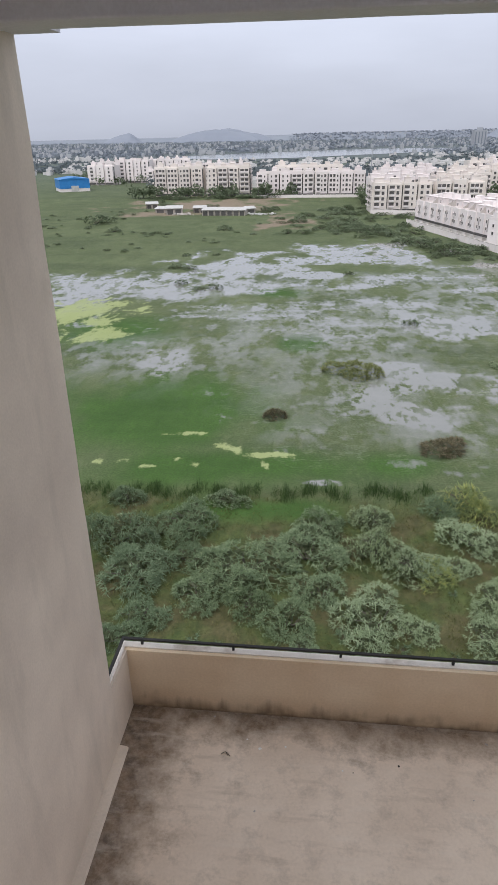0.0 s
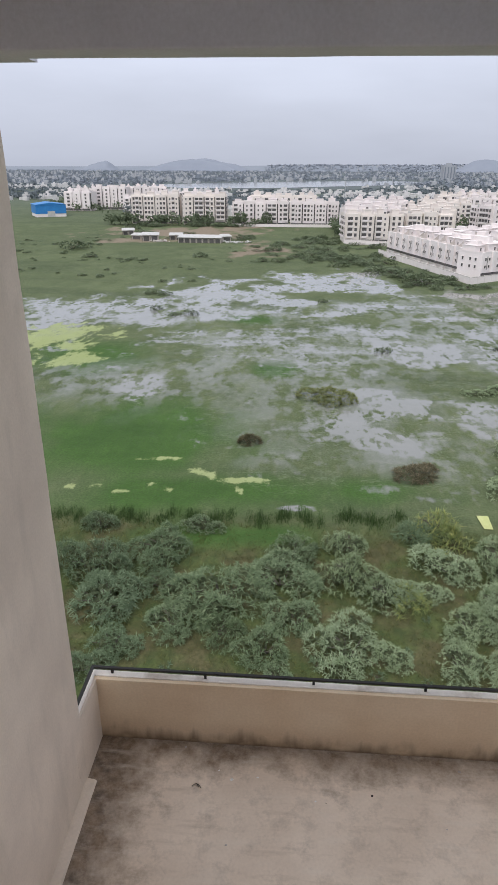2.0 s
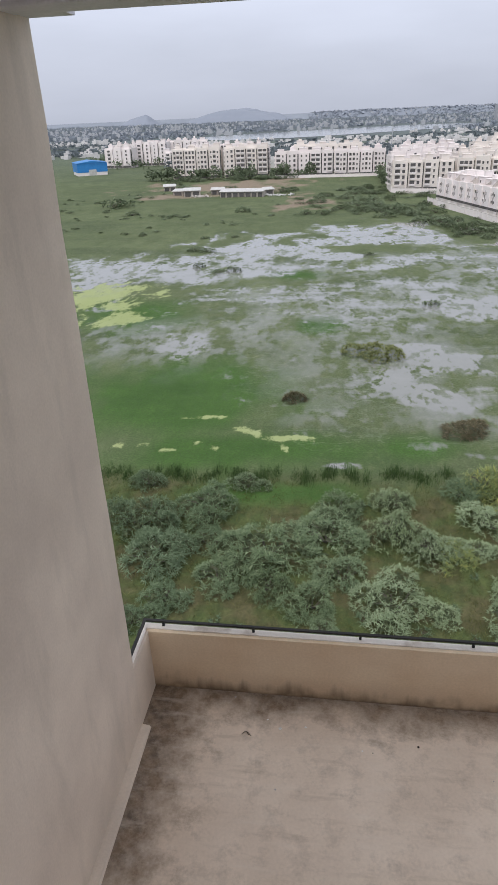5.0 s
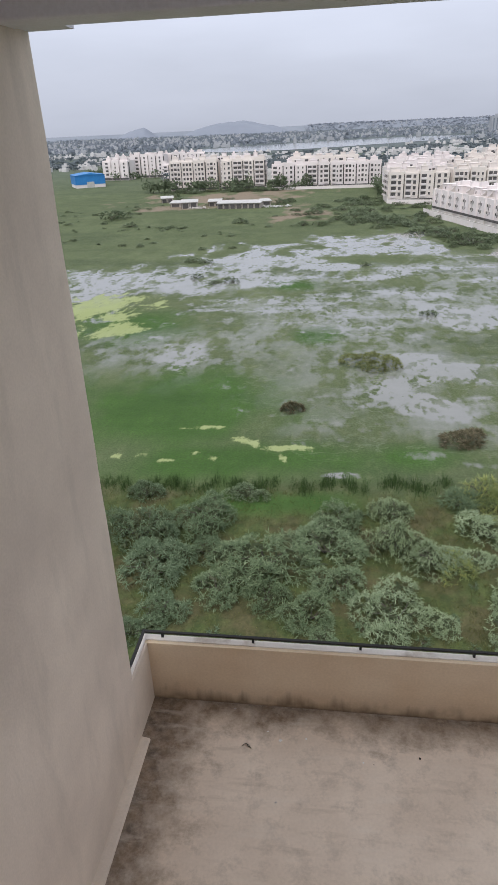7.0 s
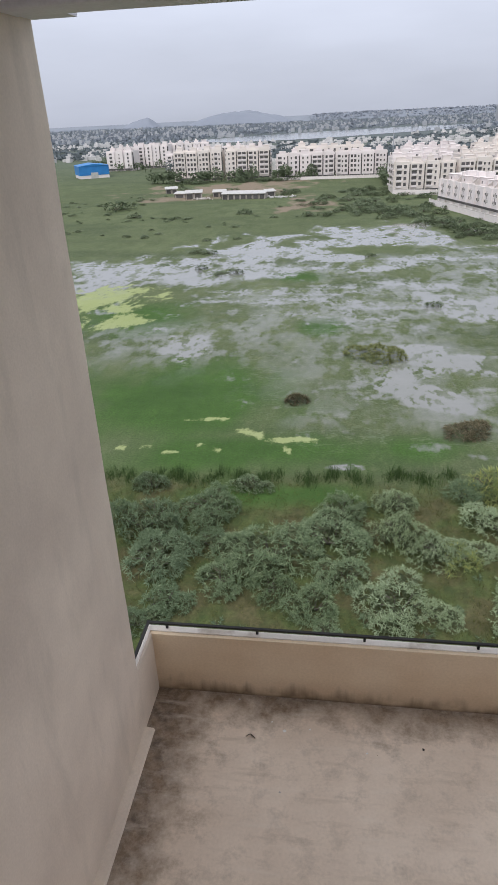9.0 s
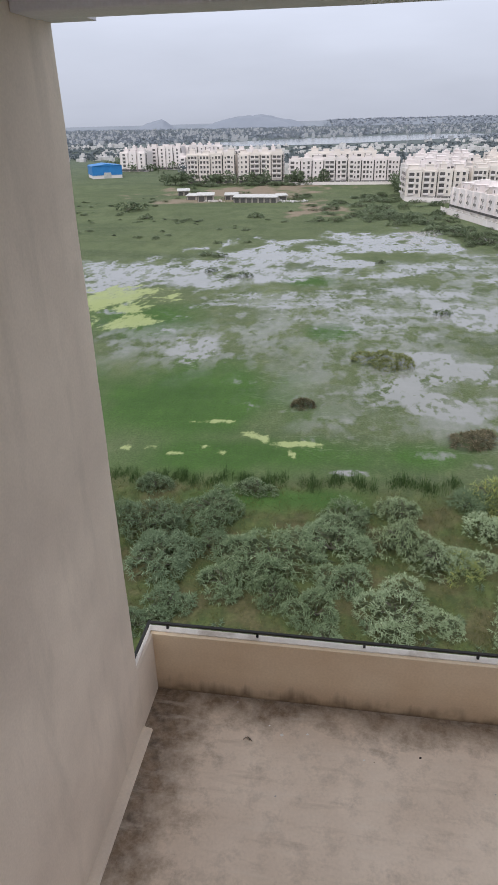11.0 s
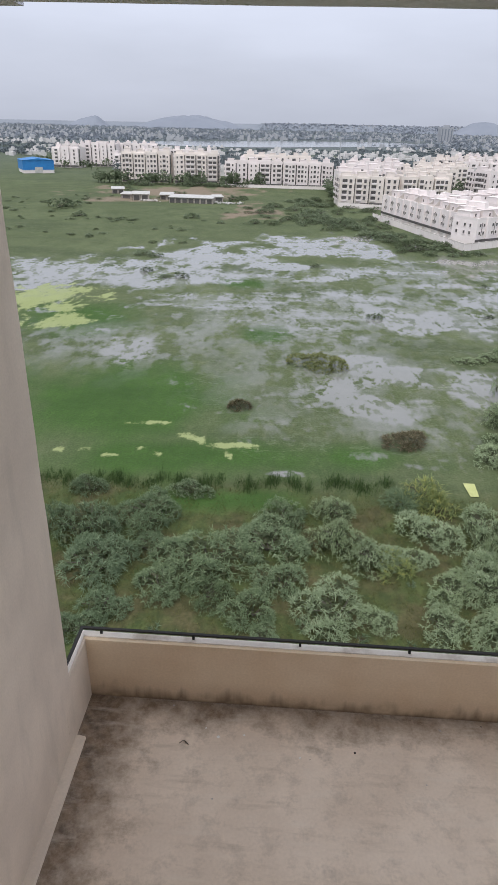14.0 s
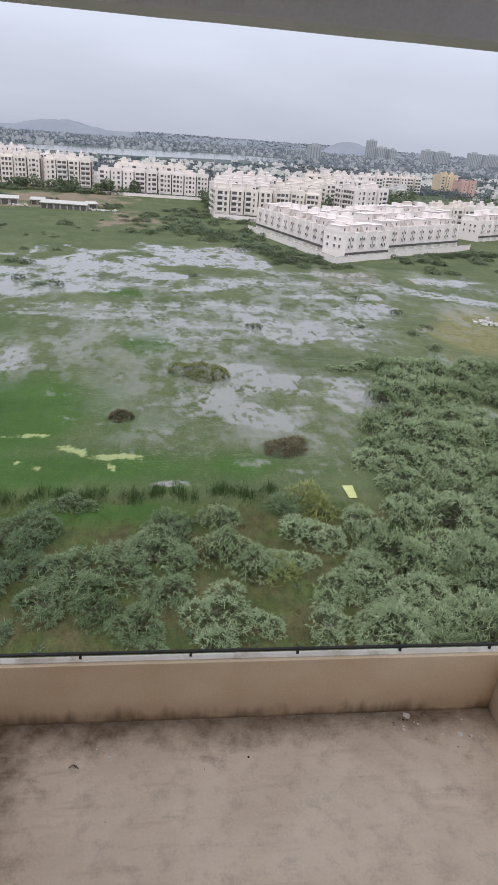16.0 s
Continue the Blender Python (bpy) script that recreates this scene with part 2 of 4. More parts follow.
    clump = n_math(n, l, "ADD", n_math(n, l, "MULTIPLY", n_noise(n, l, v, 0.27, 3, 0.5), 0.55), n_math(n, l, "MULTIPLY", n_noise(n, l, v, 0.85, 3, 0.55), 0.45))
    isle = n_math(n, l, "MULTIPLY", n_range(n, l, clump, 0.525, 0.565), n_range(n, l, lay["wet"], 1.0, 0.75, 0.6, 0.95))
    wet = n_math(n, l, "MULTIPLY", wet, n_math(n, l, "SUBTRACT", 1.0, isle))
    sheet = n_math(n, l, "MULTIPLY", lay["veil"], n_math(n, l, "MULTIPLY", n_range(n, l, n_math(n, l, "ADD", n_math(n, l, "MULTIPLY", n_noise(n, l, v, 0.09, 5, 0.6), 0.55), n_math(n, l, "MULTIPLY", n_noise(n, l, v, 0.38, 6, 0.62), 0.45)), 0.475, 0.535), n_range(n, l, fine, 0.3, 0.6, 0.55, 1.0)))
    wet = n_math(n, l, "MAXIMUM", wet, n_math(n, l, "MULTIPLY", sheet, 0.66))
    open_water = n_math(n, l, "MULTIPLY", wet, n_math(n, l, "SUBTRACT", 1.0, weed))
    l.new(g, p.inputs["Base Color"])
    p.inputs["Roughness"].default_value = 0.9
    p.inputs["Specular IOR Level"].default_value = 0.15
    n_bump(n, l, p, n_math(n, l, "ADD", fine, n_math(n, l, "MULTIPLY", tiny, 0.7)), 0.7, 0.25)
    w = n.new("ShaderNodeBsdfPrincipled")
    wc = n_mix(n, l, n_range(n, l, grain, 0.35, 0.7), (0.225, 0.226, 0.21), (0.18, 0.185, 0.165))
    l.new(wc, w.inputs["Base Color"])
    w.inputs["Roughness"].default_value = 0.12
    w.inputs["IOR"].default_value = 1.65
    mixs = n.new("ShaderNodeMixShader")
    l.new(open_water, mixs.inputs[0])
    l.new(p.outputs[0], mixs.inputs[1])
    l.new(w.outputs[0], mixs.inputs[2])
    l.new(mixs.outputs[0], n["Material Output"].inputs[0])
    return m


def leaves(name, a, b, tip):
    m, n, l, p = nodes_of(name)
    rnd = n.new("ShaderNodeNewGeometry").outputs["Random Per Island"]
    obr = n.new("ShaderNodeObjectInfo").outputs["Random"]
    col = n_mix(n, l, rnd, a, b)
    col = n_mix(n, l, n_range(n, l, rnd, 0.75, 1.0, 0, 0.8), col, tip)
    col = n_mix(n, l, n_range(n, l, obr, 0, 1, 0, 0.35), col, (0.66, 0.70, 0.5), "MULTIPLY")
    f = n_noise(n, l, n_coord(n), 6, 3)
    col = n_mix(n, l, n_range(n, l, f, 0.3, 0.7, 0, 0.3), col, (0.3, 0.35, 0.25), "MULTIPLY")
    l.new(col, p.inputs["Base Color"])
    p.inputs["Roughness"].default_value = 0.7
    p.inputs["Specular IOR Level"].default_value = 0.2
    thin = n.new("ShaderNodeBsdfTranslucent")
    l.new(col, thin.inputs["Color"])
    mixs = n.new("ShaderNodeMixShader")
    mixs.inputs[0].default_value = 0.3
    l.new(p.outputs[0], mixs.inputs[1])
    l.new(thin.outputs[0], mixs.inputs[2])
    l.new(mixs.outputs[0], n["Material Output"].inputs[0])
    return m


M = {
    "wall": plaster("grey_cream_wall_plaster", (0.60, 0.50, 0.405), (0.75, 0.635, 0.515), (0.44, 0.375, 0.30), 0.5),
    "beam": plaster("grey_beam_plaster", (0.72, 0.71, 0.78), (0.79, 0.78, 0.84), (0.62, 0.60, 0.65), 0.4),
    "floor": floor_screed(),
    "parapet": parapet_paint(),
    "coping": plaster("white_coping_plaster", (0.78, 0.71, 0.64), (0.86, 0.80, 0.73), (0.36, 0.27, 0.19), 0.9),
    "rail": surface("black_painted_steel", (0.014, 0.014, 0.013), (0.03, 0.028, 0.026), 0.8, 3, 60, 0.1, 0.002),
    "marsh": marsh(),
    "shrub": leaves("grey_green_leaf", (0.125, 0.175, 0.10), (0.205, 0.275, 0.165), (0.32, 0.40, 0.26)),
    "pale_shrub": leaves("pale_grey_green_leaf", (0.255, 0.325, 0.195), (0.39, 0.47, 0.29), (0.53, 0.61, 0.41)),
    "mid_shrub": leaves("mid_green_leaf", (0.16, 0.22, 0.125), (0.26, 0.335, 0.195), (0.39, 0.47, 0.30)),
    "yellow_shrub": leaves("yellow_green_leaf", (0.24, 0.30, 0.14), (0.37, 0.42, 0.17), (0.64, 0.58, 0.19)),
    "dark_shrub": leaves("dark_leaf", (0.15, 0.19, 0.12), (0.21, 0.26, 0.165), (0.27, 0.32, 0.21)),
    "brown_shrub": leaves("dry_leaf", (0.10, 0.095, 0.055), (0.19, 0.165, 0.10), (0.33, 0.27, 0.19)),
    "reed": leaves("reed_leaf", (0.05, 0.09, 0.03), (0.09, 0.15, 0.05), (0.14, 0.2, 0.07)),
    "sedge": leaves("olive_sedge", (0.17, 0.19, 0.08), (0.23, 0.25, 0.11), (0.30, 0.315, 0.15)),
    # inner leaf colour is darkened to paint the shade within a crown
    "inner": leaves("inner_leaf_painted_shade", (0.075, 0.095, 0.05), (0.13, 0.155, 0.085), (0.16, 0.18, 0.10)),
    "grass": leaves("olive_grass", (0.075, 0.085, 0.03), (0.16, 0.165, 0.06), (0.24, 0.22, 0.09)),
    "bark": surface("grey_brown_bark", (0.06, 0.055, 0.04), (0.11, 0.10, 0.075), 0.9, 3, 30, 0.5, 0.02),
    "cream": surface("cream_facade_paint", (0.76, 0.695, 0.645), (0.83, 0.77, 0.72), 0.85, 0.12, 1.5, 0.05, 0.02, 0, 0.1),
    "white": surface("white_facade_paint", (0.79, 0.725, 0.71), (0.86, 0.80, 0.79), 0.85, 0.12, 1.5, 0.05, 0.02, 0, 0.1),
    "pink": surface("dusty_pink_paint", (0.50, 0.33, 0.30), (0.58, 0.40, 0.36), 0.85, 0.12, 1.5, 0.05, 0.02),
    "ochre": surface("pale_ochre_paint", (0.60, 0.49, 0.34), (0.68, 0.57, 0.41), 0.85, 0.12, 1.5, 0.05, 0.02),
    "roof": surface("weathered_roof_concrete", (0.42, 0.38, 0.35), (0.58, 0.54, 0.51), 0.9, 0.2, 2, 0.1, 0.02),
    # window glass, lightened to paint in haze; also colours the dark shade sheets
    "glass_and_shade": surface("dark_glass_and_shade", (0.10, 0.097, 0.097), (0.16, 0.15, 0.15), 0.15, 0.5, 2, 0.0, 0.01, 0, 0.3),
    "blue": surface("blue_sheet_metal", (0.02, 0.17, 0.46), (0.03, 0.23, 0.56), 0.5, 0.2, 1.5, 0.1, 0.02),
    "tin": surface("pale_tin_sheet", (0.40, 0.39, 0.38), (0.60, 0.59, 0.57), 0.55, 0.6, 4, 0.1, 0.02),
    "block": surface("bare_block_wall", (0.36, 0.32, 0.29), (0.46, 0.42, 0.38), 0.9, 0.5, 3, 0.2, 0.02),
    # distance haze is painted into the base colours keyed haze_
    "haze_hill": surface("hill_haze_tint", (0.215, 0.24, 0.29), (0.24, 0.265, 0.315), 1.0, 0.004, 0.02, 0.0, 0.1),
    "haze_tree": surface("far_trees_haze_tint", (0.115, 0.14, 0.15), (0.155, 0.18, 0.195), 1.0, 0.01, 0.08, 0.0, 0.1),
    "haze_tree_far": surface("blue_haze_tint", (0.19, 0.215, 0.25), (0.235, 0.265, 0.305), 1.0, 0.01, 0.08, 0.0, 0.1),
    "haze_house_far": surface("farther_house_haze_tint", (0.36, 0.375, 0.40), (0.46, 0.47, 0.49), 1.0, 0.01, 0.08, 0.0, 0.1),
    "haze_ridge": surface("ridge_haze_tint", (0.20, 0.225, 0.265), (0.235, 0.26, 0.30), 1.0, 0.004, 0.02, 0.0, 0.1),
    "haze_tower": surface("tower_haze_tint", (0.34, 0.355, 0.385), (0.40, 0.415, 0.44), 0.9, 0.02, 0.2, 0.0, 0.1),
    "lake": surface("grey_lake_water", (0.22, 0.24, 0.25), (0.26, 0.28, 0.29), 0.1, 0.01, 0.1, 0.02, 0.05),
    "haze_house": surface("far_house_haze_tint", (0.48, 0.475, 0.475), (0.68, 0.66, 0.65), 0.9, 0.02, 0.2, 0.0, 0.1),
    # extra white so that the unseen back wall and landing bounce light inward
    "back": surface("white_bounce_plaster", (0.80, 0.76, 0.71), (0.85, 0.81, 0.77), 0.8, 0.8, 30, 0.1, 0.01),
    "twig": surface("dark_dry_twig", (0.03, 0.022, 0.018), (0.06, 0.045, 0.035), 0.9, 5, 60, 0.3, 0.002),
    "tarp": surface("pale_yellow_tarpaulin", (0.42, 0.45, 0.17), (0.52, 0.54, 0.24), 0.6, 1, 8, 0.3, 0.05),
    "paper": surface("white_paper_scrap", (0.72, 0.70, 0.66), (0.82, 0.80, 0.77), 0.8, 10, 80, 0.2, 0.002),
}
GROUND = -35.0


# ---- builders ----
def part(name, bm, material, parent=None, label="", smooth=False):
    me = bpy.data.meshes.new(name)
    bm.to_mesh(me)
    bm.free()
    me.materials.append(M[material])
    if smooth:
        me.polygons.foreach_set("use_smooth", [True] * len(me.polygons))
    ob = new(name, me)
    if parent:
        ob.parent = parent
    if label:
        tagged(ob, label)
    return ob


def box(bm, x0, x1, y0, y1, z0, z1, m=None):
    """A box between the given limits, moved by m."""
    vs = [bm.verts.new((m @ Vector(c)) if m else c) for c in
          ((x0, y0, z0), (x1, y0, z0), (x1, y1, z0), (x0, y1, z0), (x0, y0, z1), (x1, y0, z1), (x1, y1, z1), (x0, y1, z1))]
    for f in ((3, 2, 1, 0), (4, 5, 6, 7), (0, 1, 5, 4), (1, 2, 6, 5), (2, 3, 7, 6), (3, 0, 4, 7)):
        bm.faces.new([vs[i] for i in f])
    return bm


def soft_box(x0, x1, y0, y1, z0, z1, r=0.012, wave=0.0):
    """A box with worn, rounded edges; wave: unevenness of its faces."""
    bm = box(bmesh.new(), x0, x1, y0, y1, z0, z1)
    if wave:
        for _ in range(5):
            longest = [e for e in bm.edges if e.calc_length() > 0.35]
            if not longest:
                break
            bmesh.ops.subdivide_edges(bm, edges=longest, cuts=1, use_grid_fill=True)
    sharp = [e for e in bm.edges if len(e.link_faces) == 2 and e.calc_face_angle() > 1.0]
    bmesh.ops.bevel(bm, geom=sharp, offset=r, segments=2, affect="EDGES", profile=0.6)
    if wave:
        for v in bm.verts:
            q = v.co * 1.7
            v.co += Vector((noise.noise(q), noise.noise(q + Vector((9, 0, 0))), noise.noise(q + Vector((0, 9, 0))))) * wave
    return bm


def rod(bm, a, b, r, sides=8, r2=None):
    a, b = Vector(a), Vector(b)
    q = (b - a).to_track_quat("Z", "Y").to_matrix()
    rings = []
    for p, rr in ((a, r), (b, r if r2 is None else r2)):
        rings.append([bm.verts.new(p + q @ Vector((rr * math.cos(k * math.tau / sides), rr * math.sin(k * math.tau / sides), 0))) for k in range(sides)])
    for k in range(sides):
        bm.faces.new((rings[0][k], rings[0][(k + 1) % sides], rings[1][(k + 1) % sides], rings[1][k]))
    bm.faces.new(rings[0][::-1])
    bm.faces.new(rings[1])
    return bm


def thing(name, label, category, group="", kind="", m=None):
    ob = tagged(new(name), label, category, group, kind)
    if m:
        ob.matrix_world = m
    return ob


# ---- the balcony ----
WIDTH, BACK, BEAM, TOP = 4.98, -5.8, 5.52, 0.715
tagged(part("floor", soft_box(-0.02, WIDTH + 0.02, BACK, 0.02, -0.18, 0.0, 0.004, 0.003), "floor"), "worn cement balcony floor with mould stains along its edges", "floor", kind="structure")
tagged(part("slab_edge", soft_box(-0.3, WIDTH + 0.3, BACK, 0.16, -0.55, -0.185, 0.01), "beam"), "grey concrete slab under the balcony", "slab", kind="structure")
tagged(part("wall_left", soft_box(-0.26, 0.0, BACK, -0.47, -0.18, 6.2, 0.008, 0.006), "wall", smooth=True), "grey-cream plastered side wall of the balcony", "wall", kind="structure")
# unseen wall added to close the balcony, whitened to brighten the beam
tagged(part("wall_back", soft_box(-0.26, WIDTH + 0.26, BACK - 0.2, BACK - 0.003, -0.18, 6.2, 0.01), "back"), "unseen plain plastered back wall of the balcony, white to bounce light", "wall", kind="structure")
tagged(part("ceiling", box(bmesh.new(), -0.26, WIDTH + 0.26, BACK - 0.2, -0.47, 6.204, 6.4), "beam"), "plain grey plastered balcony ceiling", "ceiling", kind="structure")
tagged(part("upper_landing", soft_box(0.003, WIDTH - 0.003, BACK + 0.003, -4.1, 3.25, 3.4, 0.01), "back"), "unseen plain concrete landing of the upper floor, white to bounce light", "landing", kind="structure")
tagged(part("beam", soft_box(0.003, WIDTH + 0.26, -0.95, -0.66, BEAM - 0.018, 6.2, 0.012, 0.004), "beam", smooth=True), "grey plastered concrete beam across the balcony opening", "beam", kind="structure")
tagged(part("beam_bracket", soft_box(0.003, 0.26, -0.655, -0.47, BEAM - 0.008, 6.2, 0.008), "beam"), "small plastered bracket where the beam meets the column", "bracket", kind="structure")

# skirting: a narrow cement fillet along the side walls
bm = bmesh.new()
prof = ((-0.03, 0.0), (0.085, 0.0), (0.084, 0.012), (0.074, 0.024), (0.02, 0.036), (-0.03, 0.04))
ends = []
for y in (BACK + 0.01, -0.49):
    ends.append([bm.verts.new((0.002 + a, y, 0.001 + h)) for a, h in prof])
for k in range(len(prof)):
    q = (k + 1) % len(prof)
    bm.faces.new((ends[0][k], ends[0][q], ends[1][q], ends[1][k]))
bm.faces.new(ends[0]), bm.faces.new(ends[1])
bmesh.ops.recalc_face_normals(bm, faces=bm.faces)
tagged(part("skirting", bm, "wall"), "cement fillet at the foot of the side wall", "skirting", kind="structure")

# parapet: front, a short left and a long right return, each with a pale coping
para = thing("parapet", "tan plastered low parapet with pale coping and damp stains", "parapet", kind="structure")
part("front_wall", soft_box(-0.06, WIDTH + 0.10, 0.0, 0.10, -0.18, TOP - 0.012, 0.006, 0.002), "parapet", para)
part("side_wall", soft_box(-0.06, -0.003, -0.62, -0.002, -0.18, TOP - 0.012, 0.006), "wall", para)
# low right return runs on unseen, side left open above to let light in
part("side_wall", soft_box(WIDTH, WIDTH + 0.10, BACK, -0.002, -0.18, TOP - 0.012, 0.006), "wall", para)
part("coping", soft_box(-0.062, WIDTH + 0.102, 0.034, 0.102, TOP - 0.011, TOP + 0.002, 0.002), "coping", para, "chipped white coping")
part("coping", soft_box(-0.062, -0.026, -0.468, 0.033, TOP - 0.011, TOP + 0.002, 0.002), "coping", para, "chipped white coping")
part("coping", soft_box(WIDTH + 0.001, WIDTH + 0.102, BACK, -0.002, TOP - 0.011, TOP + 0.002, 0.002), "coping", para, "chipped white coping")

rail = thing("handrail", "black painted steel handrail on short posts along the parapet", "handrail")
RY, RZ = 0.076, TOP + 0.057
part("top_bar", soft_box(-0.062, WIDTH + 0.093, RY - 0.013, RY + 0.013, RZ - 0.009, RZ + 0.009, 0.004), "rail", rail)
part("side_bar", soft_box(-0.062, -0.036, -0.468, RY - 0.015, RZ - 0.009, RZ + 0.009, 0.004), "rail", rail)
part("side_bar", soft_box(WIDTH + 0.067, WIDTH + 0.093, BACK, RY - 0.015, RZ - 0.009, RZ + 0.009, 0.004), "rail", rail)
for x in (0.13, 0.99, 1.97, 2.96, 3.95, 4.85):
    part("post", soft_box(x - 0.011, x + 0.011, RY - 0.011, RY + 0.011, TOP + 0.002, RZ - 0.011, 0.002), "rail", rail)

# litter on the floor
bm = bmesh.new()
pts = [Vector((0.93 + 0.021 * k, -0.475 + 0.022 * math.sin(k * 0.9), 0.006 + 0.012 * math.sin(k * 0.8))) for k in range(5)]
for a, b in zip(pts, pts[1:]):
    rod(bm, a, b, 0.0036, 6)
rod(bm, pts[2], pts[2] + Vector((0.022, -0.036, 0.004)), 0.003, 5)
tagged(part("twig", bm, "twig"), "small dark curled twig on the cement floor", "twig")


def scrap(x, y, s, mat, label, seed):
    r = random.Random(seed)
    bm = bmesh.new()
    bmesh.ops.create_grid(bm, x_segments=3, y_segments=3, size=s)
    for v in bm.verts:
        v.co += Vector((r.uniform(-1, 1), r.uniform(-1, 1), 0)) * s * 0.3
        v.co.z = abs(r.gauss(0, 0.3)) * s + 0.003
    ob = part("scrap", bm, mat)
    bmod = ob.modifiers.new("thickness", "SOLIDIFY")
    bmod.thickness = 0.002
    ob.matrix_world = pose(x, y, 0.0, 0, 0, r.uniform(0, 180))
    return tagged(ob, label, "litter", "floor litter")


for k, (x, y, s) in enumerate(((1.27, -0.38, 0.012), (4.10, -0.06, 0.03), (3.95, -0.16, 0.016), (4.02, -0.22, 0.013), (4.55, -0.30, 0.025), (3.3, -0.14, 0.01), (4.66, -0.32, 0.014), (1.5, -0.34, 0.008))):
    scrap(x, y, s, "paper" if k % 3 != 2 else "block", "small crumpled scrap of litter on the cement floor", k)

rl = random.Random(21)
for k in range(26):
    near_corner = k < 15
    x = rl.gauss(4.15, 0.3) if near_corner else rl.uniform(0.4, 4.8)
    y = -abs(rl.gauss(0.1, 0.12)) - 0.03 if near_corner else -abs(rl.gauss(0.0, 0.5)) - 0.05
    scrap(min(x, 4.9), y, rl.uniform(0.004, 0.011), ("paper", "twig", "block")[k % 3], "tiny crumb of litter on the cement floor", 40 + k)

# ---- the ground ----
def lattice(x, y, seed):
    """Smooth value noise of arrays x and y, about 0 to 1."""
    xi, yi = np.floor(x).astype(np.int64), np.floor(y).astype(np.int64)
    fx, fy = x - xi, y - yi
    fx, fy = fx * fx * (3 - 2 * fx), fy * fy * (3 - 2 * fy)

    def h(a, b):
        k = (a * 374761393 + b * 668265263 + seed * 144665) & 0x7FFFFFFF
        k = ((k ^ (k >> 13)) * 1274126177) & 0x7FFFFFFF
        return ((k ^ (k >> 16)) & 0xFFFF) / 65535.0
    return (h(xi, yi) * (1 - fx) + h(xi + 1, yi) * fx) * (1 - fy) + (h(xi, yi + 1) * (1 - fx) + h(xi + 1, yi + 1) * fx) * fy


def patches(x, y, ellipses, ragged, size=1.0):
    """1 inside the ellipses (x, y, half width, half depth, degrees), 0 outside, with ragged rims."""
    out = np.zeros_like(x)
    wob = (lattice(x / 9 / size, y / 14 / size, 3) - 0.5) * 1.1 + (lattice(x / 3 / size, y / 5 / size, 5) - 0.5) * 0.7
    for cx, cy, a, b, deg in ellipses:
        c, s = math.cos(radians(deg)), math.sin(radians(deg))
        u, v = ((x - cx) * c + (y - cy) * s) / a, (-(x - cx) * s + (y - cy) * c) / b
        out = np.maximum(out, np.clip(1.45 - 0.95 * np.sqrt(u * u + v * v) + wob * ragged, 0, 1))
    return out


WATER = ((-66, 182, 17, 22, 8), (-42, 177, 13, 17, 14), (-28, 200, 24, 30, 2), (-22, 184, 13, 15, 6), (11, 240, 25, 21, -8), (12, 184, 14, 4, 28), (-4, 200, 17, 7, 10), (27, 142, 8.5, 10, 0), (24, 164, 12, 3, -8),
         (54, 165, 9, 8, -14), (80, 190, 20, 1.2, -33), (84, 193, 22, 1.6, -33), (33, 101, 7, 13, -10), (55, 217, 20, 5, 8), (58, 90, 2, 8, 0), (1.5, 67.5, 3.2, 1.1, 4), (95, 214, 19, 6, 3), (38, 136.6, 9, 1.2, 7))
MARSHY = ((-29, 115, 6, 7, 12), (9, 99, 13, 6.5, 0), (21, 104, 9, 8, 2), (17, 94, 16, 8, 4), (16, 112, 5, 5, 0), (45, 180, 14, 4, 10))
MOIST = ((-5, 150, 40, 24, 5), (45, 150, 18, 16, 8), (30, 195, 40, 16, 8))
VEIL = ((4, 82, 10, 4, 3), (-30, 116, 14, 13, 10), (0, 132, 26, 26, 5), (8, 106, 20, 20, 6), (40, 170, 40, 26, 8), (-2, 185, 40, 18, 5), (-42, 122, 12, 10, 0), (22, 86, 14, 8, 6), (70, 205, 40, 22, 5))
LUSH = ((-24, 89, 18, 14, 4), (-8, 71, 22, 5, 6), (-44, 137, 13, 11, 2), (-11, 175, 8, 6, 0), (12, 73, 6, 4, 4), (-3, 127, 5, 6, 2), (-4, 60.5, 9, 2.2, 4))
WEED = ((-59, 152, 13, 12, 16), (-48, 131, 7.5, 4.2, 30), (-11.5, 77, 2.6, 0.9, -32), (-5.4, 75, 4.2, 0.75, 3), (-17.7, 81, 2.6, 0.6, 3), (-25, 71.5, 1.3, 0.7, 4), (-28.2, 71, 0.9, 0.8, 4), (-17.5, 72.5, 0.9, 0.6, 4), (-21, 70, 1.2, 0.5, 4), (-5.0, 71.2, 0.6, 1.2, 25), (-14.7, 71.3, 0.6, 1.3, 28))
SOIL = ((-17, 335, 13, 26, 2), (-66, 425, 48, 40, 0), (-90, 378, 20, 16, 0))
DRY = ((73, 141, 11, 24, 7), (80, 160, 9, 9, 9), (92, 150, 14, 20, 5))


